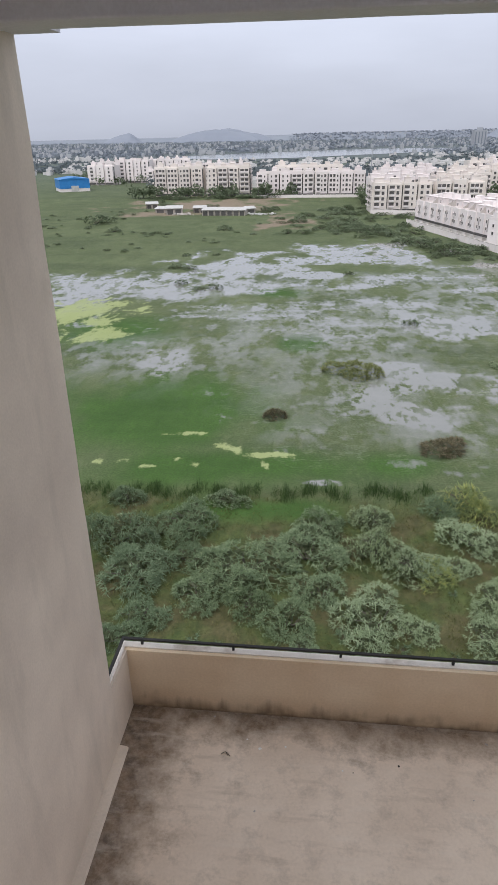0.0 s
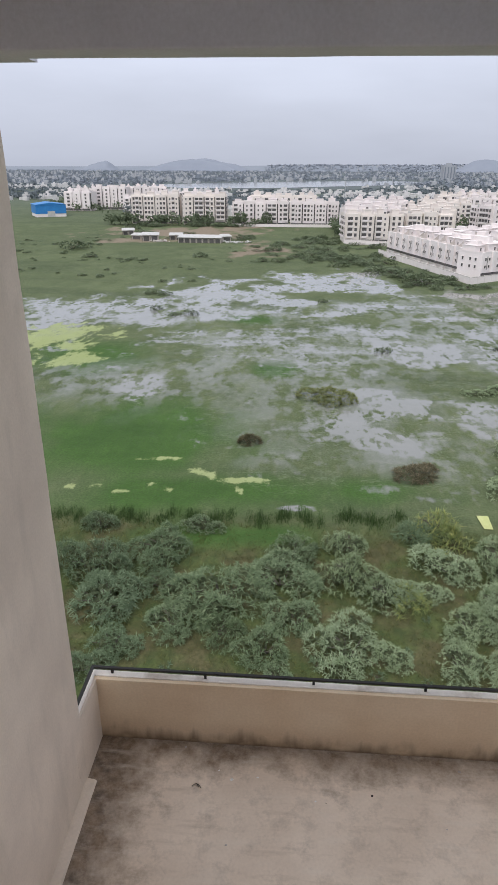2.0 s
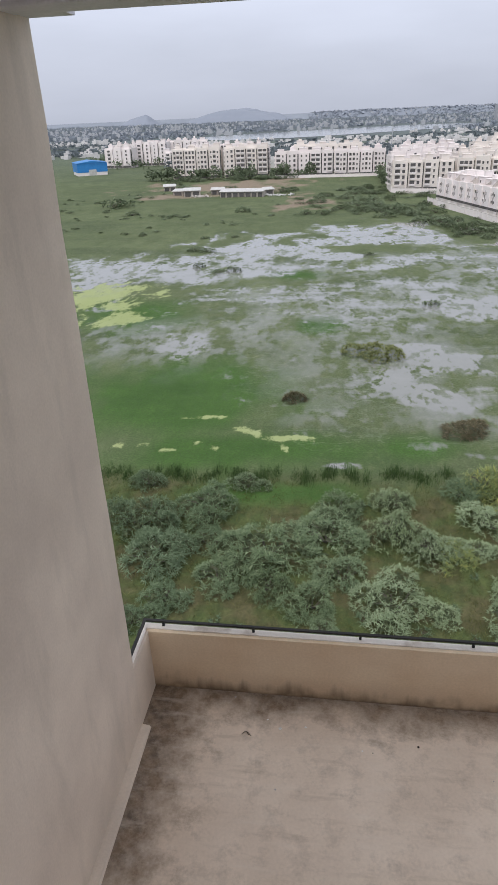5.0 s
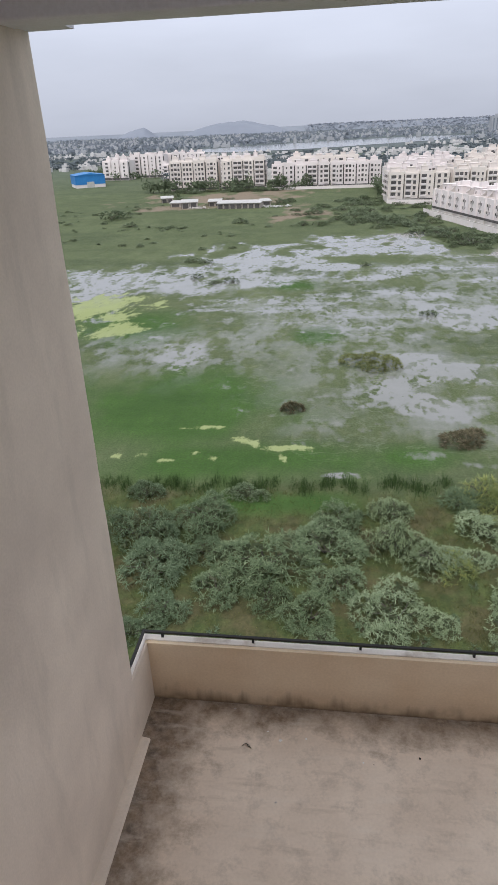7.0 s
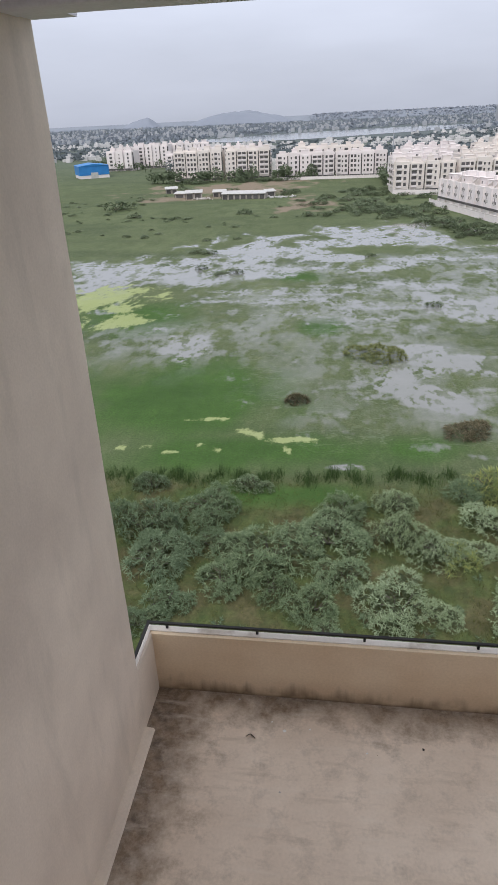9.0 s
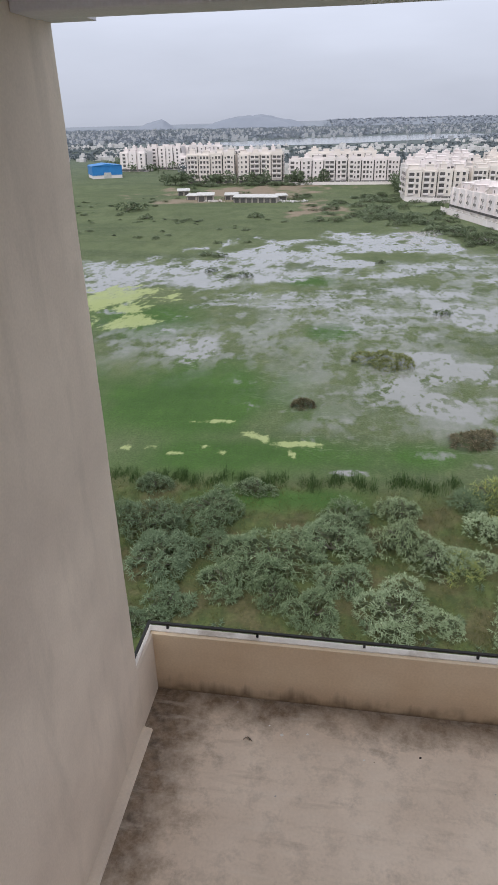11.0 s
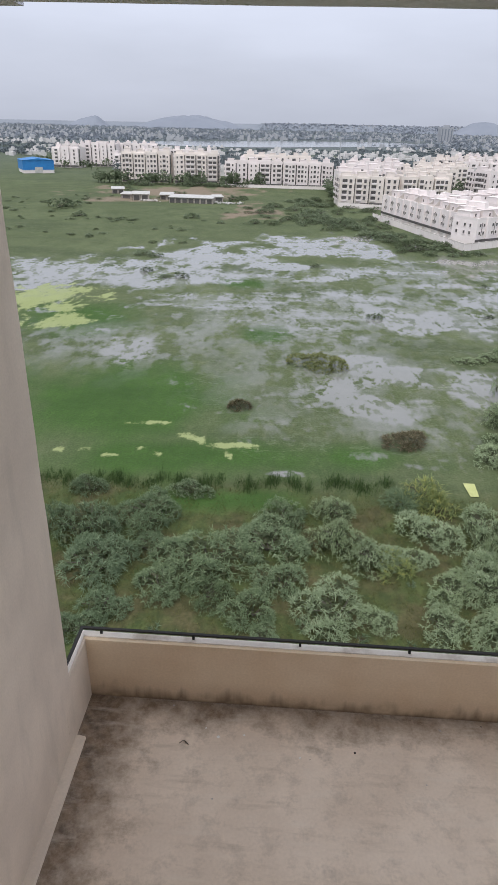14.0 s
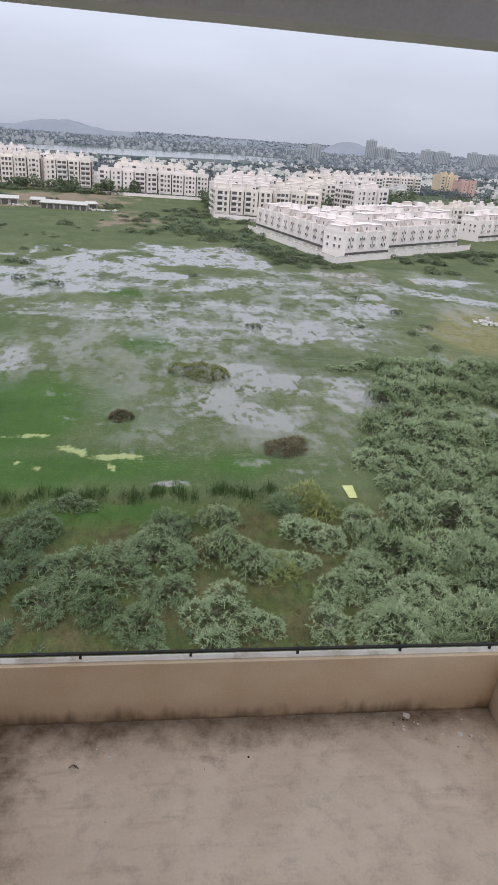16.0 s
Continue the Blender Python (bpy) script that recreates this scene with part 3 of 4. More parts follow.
def ground_sheet():
    nv, nu = 480, 320
    ys = np.concatenate([[-300, -120, -40, 0], 22 * (4900 / 22) ** (np.arange(nv - 4) / (nv - 5))])
    us = np.linspace(-1, 1, nu)
    us = np.sign(us) * np.abs(us) ** 1.25
    Y = np.repeat(ys[:, None], nu, 1)
    X = 8 + us[None, :] * (75 + 0.75 * np.abs(Y))
    Z = np.full_like(X, GROUND) + (lattice(X / 9, Y / 9, 1) - 0.5) * 0.2
    wet = np.maximum(1.0 * patches(X, Y, WATER, 1.0), np.maximum(0.93 * patches(X, Y, MARSHY, 0.9), 0.58 * patches(X, Y, MOIST, 0.9)))
    wet = np.maximum(wet, 0.30 * np.clip((Y - 66) / 8, 0, 1) * np.clip((225 - Y) / 30, 0, 1) * np.clip((X + 20 + 0.4 * (Y - 80)) / 15, 0.35, 1))
    lush = patches(X, Y, LUSH, 0.7)
    # the far layer grows with distance and steers the painted haze
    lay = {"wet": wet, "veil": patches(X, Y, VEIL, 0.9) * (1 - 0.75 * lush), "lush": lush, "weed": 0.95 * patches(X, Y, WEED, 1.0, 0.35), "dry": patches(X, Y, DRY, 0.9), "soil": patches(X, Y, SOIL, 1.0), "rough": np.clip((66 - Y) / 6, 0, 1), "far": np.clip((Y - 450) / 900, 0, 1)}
    me = bpy.data.meshes.new("ground")
    n = nv * nu
    me.vertices.add(n)
    me.vertices.foreach_set("co", np.stack([X, Y, Z], -1).reshape(-1).astype(np.float32))
    i = (np.arange(nv - 1)[:, None] * nu + np.arange(nu - 1)[None, :]).reshape(-1)
    quads = np.stack([i, i + 1, i + nu + 1, i + nu], -1)
    me.loops.add(quads.size)
    me.loops.foreach_set("vertex_index", quads.reshape(-1).astype(np.int32))
    me.polygons.add(len(quads))
    me.polygons.foreach_set("loop_start", (np.arange(len(quads)) * 4).astype(np.int32))
    me.polygons.foreach_set("use_smooth", np.ones(len(quads), dtype=bool))
    me.update(calc_edges=True)
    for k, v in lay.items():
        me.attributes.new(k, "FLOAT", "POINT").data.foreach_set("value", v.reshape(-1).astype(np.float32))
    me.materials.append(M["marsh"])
    return tagged(new("ground", me), "flooded green marsh with grey water, duckweed and grass", "ground", kind="structure")


ground_sheet()


# ---- shrubs ----
def frond(bm, base, way, length, width, droop, curl=0.0):
    """A feathery spray: an arched, curling, tapering strip."""
    side = way.cross(Vector((0.3, 0.2, 1)))
    side = side.normalized() if side.length > 0.05 else Vector((1, 0, 0))
    rows = []
    for k, w in enumerate((0.8, 1.0, 0.3)):
        t = k / 2
        c = base + way * (length * t) - Vector((0, 0, droop * length * t * t)) + side * (curl * length * t * t)
        rows.append([bm.verts.new(c - side * width * w), bm.verts.new(c + side * width * w)])
    for a, b in zip(rows, rows[1:]):
        bm.faces.new((a[0], a[1], b[1], b[0]))


def shrub(name, label, leaf, seed, bunches=70, per=9, height=0.62, length=0.26, width=0.017, kind="shrub", group="", core=0, spread=0.55):
    """A low spreading thorn shrub of radius about 1: bent stems and bunches of arching sprays over an uneven dome."""
    r = random.Random(seed)
    root = thing(name, label, kind, group)
    st, cr = bmesh.new(), bmesh.new()
    lumps = [(Vector((r.uniform(-0.6, 0.6), r.uniform(-0.6, 0.6), 0)), r.uniform(0.32, 0.55), r.uniform(0.6, 1.0)) for _ in range(7)] + [(Vector((0, 0, 0)), 0.7, 1.0)]
    for _ in range(7):
        a = r.uniform(0, math.tau)
        mid = Vector((math.cos(a) * 0.25, math.sin(a) * 0.25, height * 0.4))
        rod(st, (r.uniform(-0.05, 0.05), r.uniform(-0.05, 0.05), -0.05), mid, 0.028, 4, 0.018)
        rod(st, mid, Vector((math.cos(a + 0.4) * 0.5, math.sin(a + 0.4) * 0.5, height * 0.65)), 0.018, 4, 0.006)

    def buried(p, own):
        return any(k != own and ((p.x - c.x) / rad) ** 2 + ((p.y - c.y) / rad) ** 2 + (p.z / (height * hh)) ** 2 < 0.7 for k, (c, rad, hh) in enumerate(lumps))
    done = tries = 0
    while done < bunches and tries < bunches * 4:
        tries += 1
        k = tries % len(lumps)
        c, rad, hh = lumps[k]
        a, tilt = r.uniform(0, math.tau), math.acos(1 - 0.95 * r.random())
        p = c + Vector((math.cos(a) * math.sin(tilt) * rad, math.sin(a) * math.sin(tilt) * rad, (0.1 + math.cos(tilt) * 0.9) * height * hh)) * r.uniform(0.9, 1.08)
        if buried(p, k):
            continue
        done += 1
        out = Vector((p.x - c.x, p.y - c.y, p.z * 0.9 + 0.05)).normalized()
        for _ in range(per):
            w = (out * 0.7 + Vector((r.gauss(0, spread), r.gauss(0, spread), r.gauss(0.12, spread * 0.7)))).normalized()
            frond(cr, p - out * length * 0.3, w, length * r.uniform(0.6, 1.25), width * r.uniform(0.7, 1.4), r.uniform(0.0, 0.5), r.uniform(-0.6, 0.6))
    if leaf == "sedge":
        st.free()
    else:
        part("stem", st, "bark", root)
    # core sprays in a darker colour stand for shade inside the crown
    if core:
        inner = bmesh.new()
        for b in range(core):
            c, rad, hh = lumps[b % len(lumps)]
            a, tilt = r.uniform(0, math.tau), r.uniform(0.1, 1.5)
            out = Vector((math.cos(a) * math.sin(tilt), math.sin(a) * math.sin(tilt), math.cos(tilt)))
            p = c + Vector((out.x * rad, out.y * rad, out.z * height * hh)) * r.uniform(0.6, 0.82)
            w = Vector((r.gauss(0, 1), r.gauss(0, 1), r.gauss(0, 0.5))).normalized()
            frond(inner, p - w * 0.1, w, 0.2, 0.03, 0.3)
        tagged(part("inner_foliage", inner, "inner", root, "inner foliage with shade painted into its darker colour"), kind="stuff")
    part("crown", cr, leaf, root)
    return root


def set_at(proto, x, y, s, turn, first, sz=1.0, z=GROUND):
    """The prototype itself on its first use, then copies, scaled s."""
    ob = proto if first else copy_thing(proto, Matrix())
    ob.matrix_basis = pose(x, y, z, 0, 0, turn) @ Matrix.Diagonal((s, s, s * sz, 1))
    return ob


NEAR = ((-19.2, 52.5, 4.3), (-12.7, 55.5, 3.8), (-16.3, 45.6, 4.1), (-11.2, 49.5, 2.6), (-5.5, 48.7, 4.6), (1.0, 51.0, 3.8), (-9.3, 44.0, 2.9), (-4.8, 42.9, 2.3), (-14.2, 40.0, 2.5), (-15.8, 37.4, 2.0),
        (2.5, 45.1, 2.6), (-0.2, 40.9, 2.5), (0.9, 38.0, 1.4), (8.2, 52.4, 3.3), (8.0, 58.2, 2.6), (1.4, 56.4, 2.9), (11.7, 49.8, 2.9), (15.9, 50.6, 1.9), (7.0, 41.1, 3.5), (10.6, 40.9, 2.0),
        (18.4, 54.9, 3.2), (-20.7, 61.0, 2.5), (-8.8, 61.7, 2.2), (18.6, 45.7, 2.6), (16.8, 40.6, 2.4))
SHRUB = "grey-green feathery thorn shrub growing in the marsh grass"
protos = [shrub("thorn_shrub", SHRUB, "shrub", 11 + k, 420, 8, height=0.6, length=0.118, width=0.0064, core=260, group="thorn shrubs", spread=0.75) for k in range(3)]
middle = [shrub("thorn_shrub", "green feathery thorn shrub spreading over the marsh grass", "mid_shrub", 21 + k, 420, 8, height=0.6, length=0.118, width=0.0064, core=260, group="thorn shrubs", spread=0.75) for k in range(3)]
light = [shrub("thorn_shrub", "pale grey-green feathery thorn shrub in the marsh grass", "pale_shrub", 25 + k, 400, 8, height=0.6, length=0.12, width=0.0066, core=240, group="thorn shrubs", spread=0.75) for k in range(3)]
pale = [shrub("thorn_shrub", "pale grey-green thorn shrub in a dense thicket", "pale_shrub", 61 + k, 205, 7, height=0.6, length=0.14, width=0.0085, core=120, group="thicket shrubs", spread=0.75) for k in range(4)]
rs = random.Random(5)
used = set()


def plant(x, y, s, sz=1.0, kinds=protos):
    k = rs.randrange(len(kinds))
    if abs(x - 25.2) < 3.6 and abs(y - 64.5) < 5:
        return
    set_at(kinds[k], x, y, s * 1.15, rs.uniform(0, 360), kinds[k].name not in used, sz)
    used.add(kinds[k].name)


for x, y, s in NEAR:
    plant(x, y, s * 0.98, rs.uniform(0.85, 1.1), light if x > 4 else middle if x > -10 else protos)
# the thicket that closes the marsh on one side
y = 38.0
while y < 115:
    left = 21.5 + max(0, y - 50) * 0.36
    right = left + 28 if y < 80 else 54 if y < 98 else 58 + (y - 98) * 0.5
    x = left + rs.uniform(0, 2)
    while x < min(right, 0.9 * y + 5):
        plant(x, y + rs.uniform(-1.6, 1.6), rs.uniform(2.0, 4.2), rs.uniform(0.75, 1.5), light if y < 50 else pale)
        x += rs.uniform(3.4, 5.6)
    y += rs.uniform(3.2, 4.4)

for _ in range(26):  # brighter bushes beyond the thicket's far corner
    plant(rs.uniform(59, 80), rs.uniform(97, 119), rs.uniform(1.8, 3.6), rs.uniform(0.7, 1.1), pale)
for k in range(14):
    plant(46 + rs.gauss(0, 6), 117 + rs.gauss(0, 2.5), rs.uniform(0.9, 2.0), 0.8, pale)

# other plants of the marsh
def one(name, label, leaf, x, y, s, seed, sz=1.0, **kw):
    kw = {"bunches": 150, "per": 12, "length": 0.24, "width": 0.009, "spread": 0.8, **kw}
    return set_at(shrub(name, label, leaf, seed, **kw), x, y, s, seed * 37.0, True, sz)


one("yellow_shrub", "yellow-green flowering shrub at the marsh edge", "yellow_shrub", 18.8, 63.2, 4.2, 31, 0.9)
one("thorn_shrub", SHRUB, "shrub", 15.6, 61.2, 3.0, 36, 0.9, core=120)
one("yellow_shrub", "grey-green and yellow shrub at the marsh edge", "yellow_shrub", 13.4, 49.2, 2.4, 32, 0.9)
one("reed_bush", "dark brown bush standing in grey water", "brown_shrub", -4.9, 88.0, 2.2, 33, 1.0, bunches=190)
one("reed_bush", "brown and grey bush standing in grey water", "brown_shrub", 19.1, 77.8, 3.3, 34, 0.75, bunches=190)
one("sedge_mound", "olive sedge mound standing in shallow water", "sedge", 8.2, 109.5, 5.0, 35, 0.7, bunches=320, length=0.12)
star = shrub("young_shrub", "small star-shaped young thorn shrub in the grass", "shrub", 41, 5, 16, 0.5, 0.75, 0.035, group="young shrubs")
for k, (x, y, s) in enumerate(((-8.6, 38.3, 0.75), (-6.3, 37.6, 0.6), (9.4, 38.6, 0.8), (12.4, 41.6, 0.7), (4.4, 39.6, 0.9), (-11.8, 41.4, 0.9), (4.9, 58.3, 1.0), (15.0, 46.6, 0.6), (13.6, 38.2, 0.6), (-2.2, 37.4, 0.5))):
    set_at(star, x, y, s, k * 50, k == 0)

bm = bmesh.new()
bmesh.ops.create_grid(bm, x_segments=6, y_segments=10, size=1)
for v in bm.verts:
    v.co = Vector((25.3 + v.co.x * (0.62 + 0.1 * v.co.y), 65.6 + v.co.y * 1.6, GROUND + 0.16 + 0.1 * noise.noise(v.co * 3)))
tarp = tagged(part("tarpaulin", bm, "tarp"), "pale yellow tarpaulin lying at the marsh edge", "tarpaulin")
tarp.modifiers.new("thickness", "SOLIDIFY").thickness = 0.03

# reeds at the water's edge
bm = bmesh.new()
rr = random.Random(8)
for _ in range(9000):
    x = rr.uniform(-30, 16)
    y = 64.5 + 0.1 * x * 0.6 + rr.gauss(0, 0.9) + 0.7 * math.sin(x * 0.9)
    if math.sin(x * 1.7) + math.sin(x * 0.63 + 1) < rr.uniform(-1.8, -0.2):
        continue
    h, a = rr.uniform(0.3, 1.0) * (1.1 + 0.5 * math.sin(x * 2.3) + 0.3 * math.sin(x * 5.1)), rr.uniform(0, math.tau)
    d = Vector((math.cos(a), math.sin(a), 0)) * 0.03
    b = Vector((x, y, GROUND - 0.05))
    t = b + Vector((rr.gauss(0, 0.18), rr.gauss(0, 0.18), h))
    bm.faces.new([bm.verts.new(p) for p in (b - d, b + d, t)])
tagged(part("reeds", bm, "reed"), "dark green reeds along the edge of the water", "reeds", kind="stuff")

# rough grass between the shrubs
bm = bmesh.new()
for _ in range(4200):
    cx, cy = rr.uniform(-30, 26), rr.uniform(33, 63)
    for _ in range(9):
        b = Vector((cx + rr.gauss(0, 0.22), cy + rr.gauss(0, 0.22), GROUND - 0.02))
        a = rr.uniform(0, math.tau)
        d = Vector((math.cos(a), math.sin(a), 0)) * 0.02
        t = b + Vector((rr.gauss(0, 0.22), rr.gauss(0, 0.22), rr.uniform(0.15, 0.45)))
        bm.faces.new([bm.verts.new(p) for p in (b - d, b + d, t)])
tagged(part("rough_grass", bm, "grass"), "olive and brown tufts of rough grass between the shrubs", "grass", kind="stuff")

# low dark bushes over the far meadow and along the compound wall
bush = [shrub("meadow_bush", "dark green bush on the far meadow", "dark_shrub", 51 + k, 90, 4, 0.6, 0.2, 0.03, core=40, group="meadow bushes") for k in range(3)]
rb = random.Random(9)
spots = [(-68, 405, 6), (-115, 330, 9), (-96, 300, 5), (-150, 300, 6), (34, 268, 7), (39, 258, 6), (44, 243, 6), (42, 250, 6), (30, 285, 6), (24, 300, 6), (8, 315, 5), (48, 238, 6), (-8, 360, 6), (3, 345, 6), (14, 330, 8), (-45, 305, 5), (18, 282, 5),
         (-41, 186, 2.2), (-29, 181, 2.6), (-33, 179, 2.4), (-47, 212, 3), (-43, 210, 3), (9, 202, 2.0), (49, 148, 1.6), (22, 144, 2.4), (57, 182, 1.5), (62, 132, 2.4), (64, 165, 2.2), (67, 150, 2.0), (61, 143, 1.8)]
spots += [(-100, 420, 5), (-92, 415, 4), (-34, 385, 6), (-28, 391, 5), (-110, 440, 6), (-74, 384, 3), (-47, 380, 3), (-64, 392, 3)]
for _ in range(44):  # loose drifts of low bushes
    cx, cy = rb.uniform(-190, -20), rb.uniform(232, 390)
    spots += [(cx + rb.gauss(0, 7), cy + rb.gauss(0, 3), rb.uniform(0.8, 2.4)) for _ in range(rb.randint(1, 5))]
for _ in range(24):
    cx, cy = rb.uniform(-12, 46), rb.uniform(292, 420)
    spots += [(cx + rb.gauss(0, 5), cy + rb.gauss(0, 5), rb.uniform(2, 5)) for _ in range(rb.randint(2, 5))]
for k in range(46):  # the dense belt below the compound
    q = rb.random()
    spots.append((14 + 46 * q + rb.gauss(0, 3.5), 312 - 72 * q + rb.gauss(0, 7), rb.uniform(2.2, 4.6)))
spots += [(rb.uniform(95, 180), rb.uniform(215, 275), rb.uniform(2, 4)) for _ in range(30)]
spots += [(96 + 60 * q + rb.gauss(0, 4), 256 + 38 * q + rb.gauss(-3, 4), rb.uniform(2.5, 4.5)) for q in (rb.random() for _ in range(34))]
spots += [(rb.uniform(-130, -30), rb.uniform(462, 474), rb.uniform(3, 6)) for _ in range(30)]
spots += [(rb.uniform(40, 68), rb.uniform(225, 240), rb.uniform(2, 4)) for _ in range(8)]
for k, (x, y, s) in enumerate(spots):
    set_at(bush[k % 3], x, y, s, k * 67, k < 3, rb.uniform(0.5, 0.9))


# ---- buildings ----
def shared(name, bm, material):
    me = bpy.data.meshes.new(name)
    bm.to_mesh(me)
    bm.free()
    me.materials.append(M[material])
    return me


def child(name, me, parent, m):
    ob = new(name, me)
    ob.parent = parent
    ob.matrix_basis = m
    return ob


# window: a dark pane in a raised surround with a sill and a sunshade
bm = box(bmesh.new(), -0.75, 0.75, -0.06, 0.02, 0.0, 1.5)
PANE = shared("pane", bm, "glass_and_shade")
bm = box(bmesh.new(), -0.95, 0.95, -0.35, 0.0, 1.6, 1.7)
box(bm, -0.9, -0.76, -0.12, 0.0, -0.08, 1.6), box(bm, 0.76, 0.9, -0.12, 0.0, -0.08, 1.6), box(bm, -0.95, 0.95, -0.2, 0.0, -0.2, -0.08)
FRAME = shared("window_frame", bm, "white")
bm = box(bmesh.new(), -1.45, 1.45, -0.7, 0.0, -0.15, 0.0)
box(bm, -1.45, 1.45, -0.7, -0.58, 0.003, 0.8), box(bm, -1.45, -1.33, -0.577, 0.0, 0.003, 0.8), box(bm, 1.33, 1.45, -0.577, 0.0, 0.003, 0.8)
BALC = shared("balcony", bm, "white")
# dark balcony door, widened to stand for the loggia's shade as well
bm = box(bmesh.new(), -1.3, 1.3, -0.04, 0.02, 0.0, 2.25)
BDOOR_SHADE = shared("balcony_door", bm, "glass_and_shade")


def window(parent, m):
    w = child("window", FRAME, parent, m)
    child("pane", PANE, w, Matrix())


def facade(root, w, storeys, step, m, seed, lean=3.1):
    """Windows and loggias over one face of a house; m puts x along the face, y into the house."""
    r = random.Random(seed)
    n = max(1, int(w / step))
    kinds = [r.choice("wwbbs") for _ in range(n)]
    for i in range(n):
        x = -w / 2 + (i + 0.5) * w / n
        for s in range(1, storeys):
            z = s * lean + 0.75
            if kinds[i] == "b":
                b = child("balcony", BALC, root, m @ Matrix.Translation((x, 0, z - 0.6)) @ Matrix.Diagonal((min(1, 0.32 * w / n), 1, 1, 1)))
                child("balcony_door", BDOOR_SHADE, b, Matrix.Translation((0, 0, 0.05)))
            elif kinds[i] == "s":
                window(root, m @ Matrix.Translation((x, 0, z)) @ Matrix.Diagonal((0.6, 1, 0.85, 1)))
            else:
                window(root, m @ Matrix.Translation((x, 0, z)) @ Matrix.Diagonal((min(0.95, 0.42 * w / n), 1, 1.1, 1)))


def apartments(x, y, turn, w, d, storeys, label, paint, seed, faces="fl", step=3.6, group="apartment blocks", lean=3.1):
    """A flat-roofed block of stepped bays whose front's foot is centred on (x, y); faces: which of front, left, right carry windows."""
    r = random.Random(seed)
    root = thing("apartment_block", label, "building", group)
    root.matrix_world = pose(x, y, GROUND, 0, 0, turn)
    h = storeys * lean + 0.4
    part("wall", box(bmesh.new(), -w / 2, w / 2, 0, d, -0.5, h), paint, root)
    slot = shared("service_slot", box(bmesh.new(), -0.42, 0.42, -0.2, -0.004, 1.6, h - 0.4), "glass_and_shade")
    band = shared("floor_band", box(bmesh.new(), -w / 2 - 0.12, w / 2 + 0.12, -0.15, d + 0.12, -0.12, 0.1), paint)
    k = max(2, round(w / 8.5))
    for i in range(k):  # bays of uneven depth and height, a dark strip for recess shade between them
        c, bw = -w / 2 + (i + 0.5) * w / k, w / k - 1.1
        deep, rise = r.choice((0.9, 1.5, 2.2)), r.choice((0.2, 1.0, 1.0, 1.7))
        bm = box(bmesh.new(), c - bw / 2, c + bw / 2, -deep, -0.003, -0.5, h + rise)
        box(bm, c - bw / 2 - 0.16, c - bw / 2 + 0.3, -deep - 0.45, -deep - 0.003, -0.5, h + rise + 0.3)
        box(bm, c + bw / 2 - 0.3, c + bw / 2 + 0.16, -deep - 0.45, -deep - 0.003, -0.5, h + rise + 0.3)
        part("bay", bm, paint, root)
        # dark sheet on the bay's foot stands for the shade of a parking gap
        part("parking_gap", box(bmesh.new(), c - bw / 2 - 0.1, c + bw / 2 + 0.1, -deep - 0.56, -deep - 0.46, 0.6, 2.2), "glass_and_shade", root)
        child("service_slot", slot, root, Matrix.Translation((c + w / k * 0.5 - 0.05, 0, 0)))
        if "f" in faces:
            facade(root, bw - 0.6, storeys, step, pose(c, -deep - 0.01, 0.2), seed * 31 + i, lean)
        # what stands on the roof above the bay
        sx, sy, sw, sd, sh = c + r.uniform(-1.5, 1.5), r.uniform(0.1, 0.5) * d, r.uniform(1.4, 2.6), r.uniform(1.3, 2.2), r.uniform(2.2, 3.4)
        bm = box(bmesh.new(), sx - sw, sx + sw, sy, sy + 2 * sd, h + 0.124, h + sh)
        box(bm, sx - sw - 0.25, sx + sw + 0.25, sy - 0.3, sy + 2 * sd + 0.25, h + sh + 0.003, h + sh + 0.18)
        if r.random() < 0.5:
            box(bm, sx - sw * 0.5, sx + sw * 0.4, sy + 0.3, sy + sd, h + sh + 0.183, h + sh + r.uniform(1.0, 1.8))
        part("stair_head", bm, paint, root)
        if r.random() < 0.7:
            bm = bmesh.new()
            tx, ty = sx + r.choice((-1, 1)) * (sw + 1.2), sy + r.uniform(0, 4)
            rod(bm, (tx, ty, h + 0.1), (tx, ty, h + 1.7), 0.7, 10)
            part("water_tank", bm, r.choice(("white", "tin", "glass_and_shade")), root)
    for s in range(1, storeys):
        child("floor_band", band, root, Matrix.Translation((0, 0, s * lean)))
    bm = box(bmesh.new(), -w / 2, w / 2, 0.003, 0.2, h + 0.003, h + 1.0)
    box(bm, -w / 2, w / 2, d - 0.2, d, h + 0.003, h + 1.0), box(bm, -w / 2, -w / 2 + 0.2, 0.203, d - 0.203, h + 0.003, h + 1.0), box(bm, w / 2 - 0.2, w / 2, 0.203, d - 0.203, h + 0.003, h + 1.0)
    part("roof_parapet", bm, paint, root)
    part("roof", box(bmesh.new(), -w / 2 + 0.25, w / 2 - 0.25, 0.25, d - 0.25, h + 0.004, h + 0.12), "roof", root)
    if "l" in faces:
        facade(root, d - 1, storeys, step, pose(-w / 2 - 0.13, d / 2, 0.2, 0, 0, -90), seed + 2, lean)
    if "r" in faces:
        facade(root, d - 1, storeys, step, pose(w / 2 + 0.13, d / 2, 0.2, 0, 0, 90), seed + 3, lean)
    return root


CREAM, WHITE = "cream five-storey apartment block with balconies and roof tanks", "white flat-roofed apartment block with small dark windows"
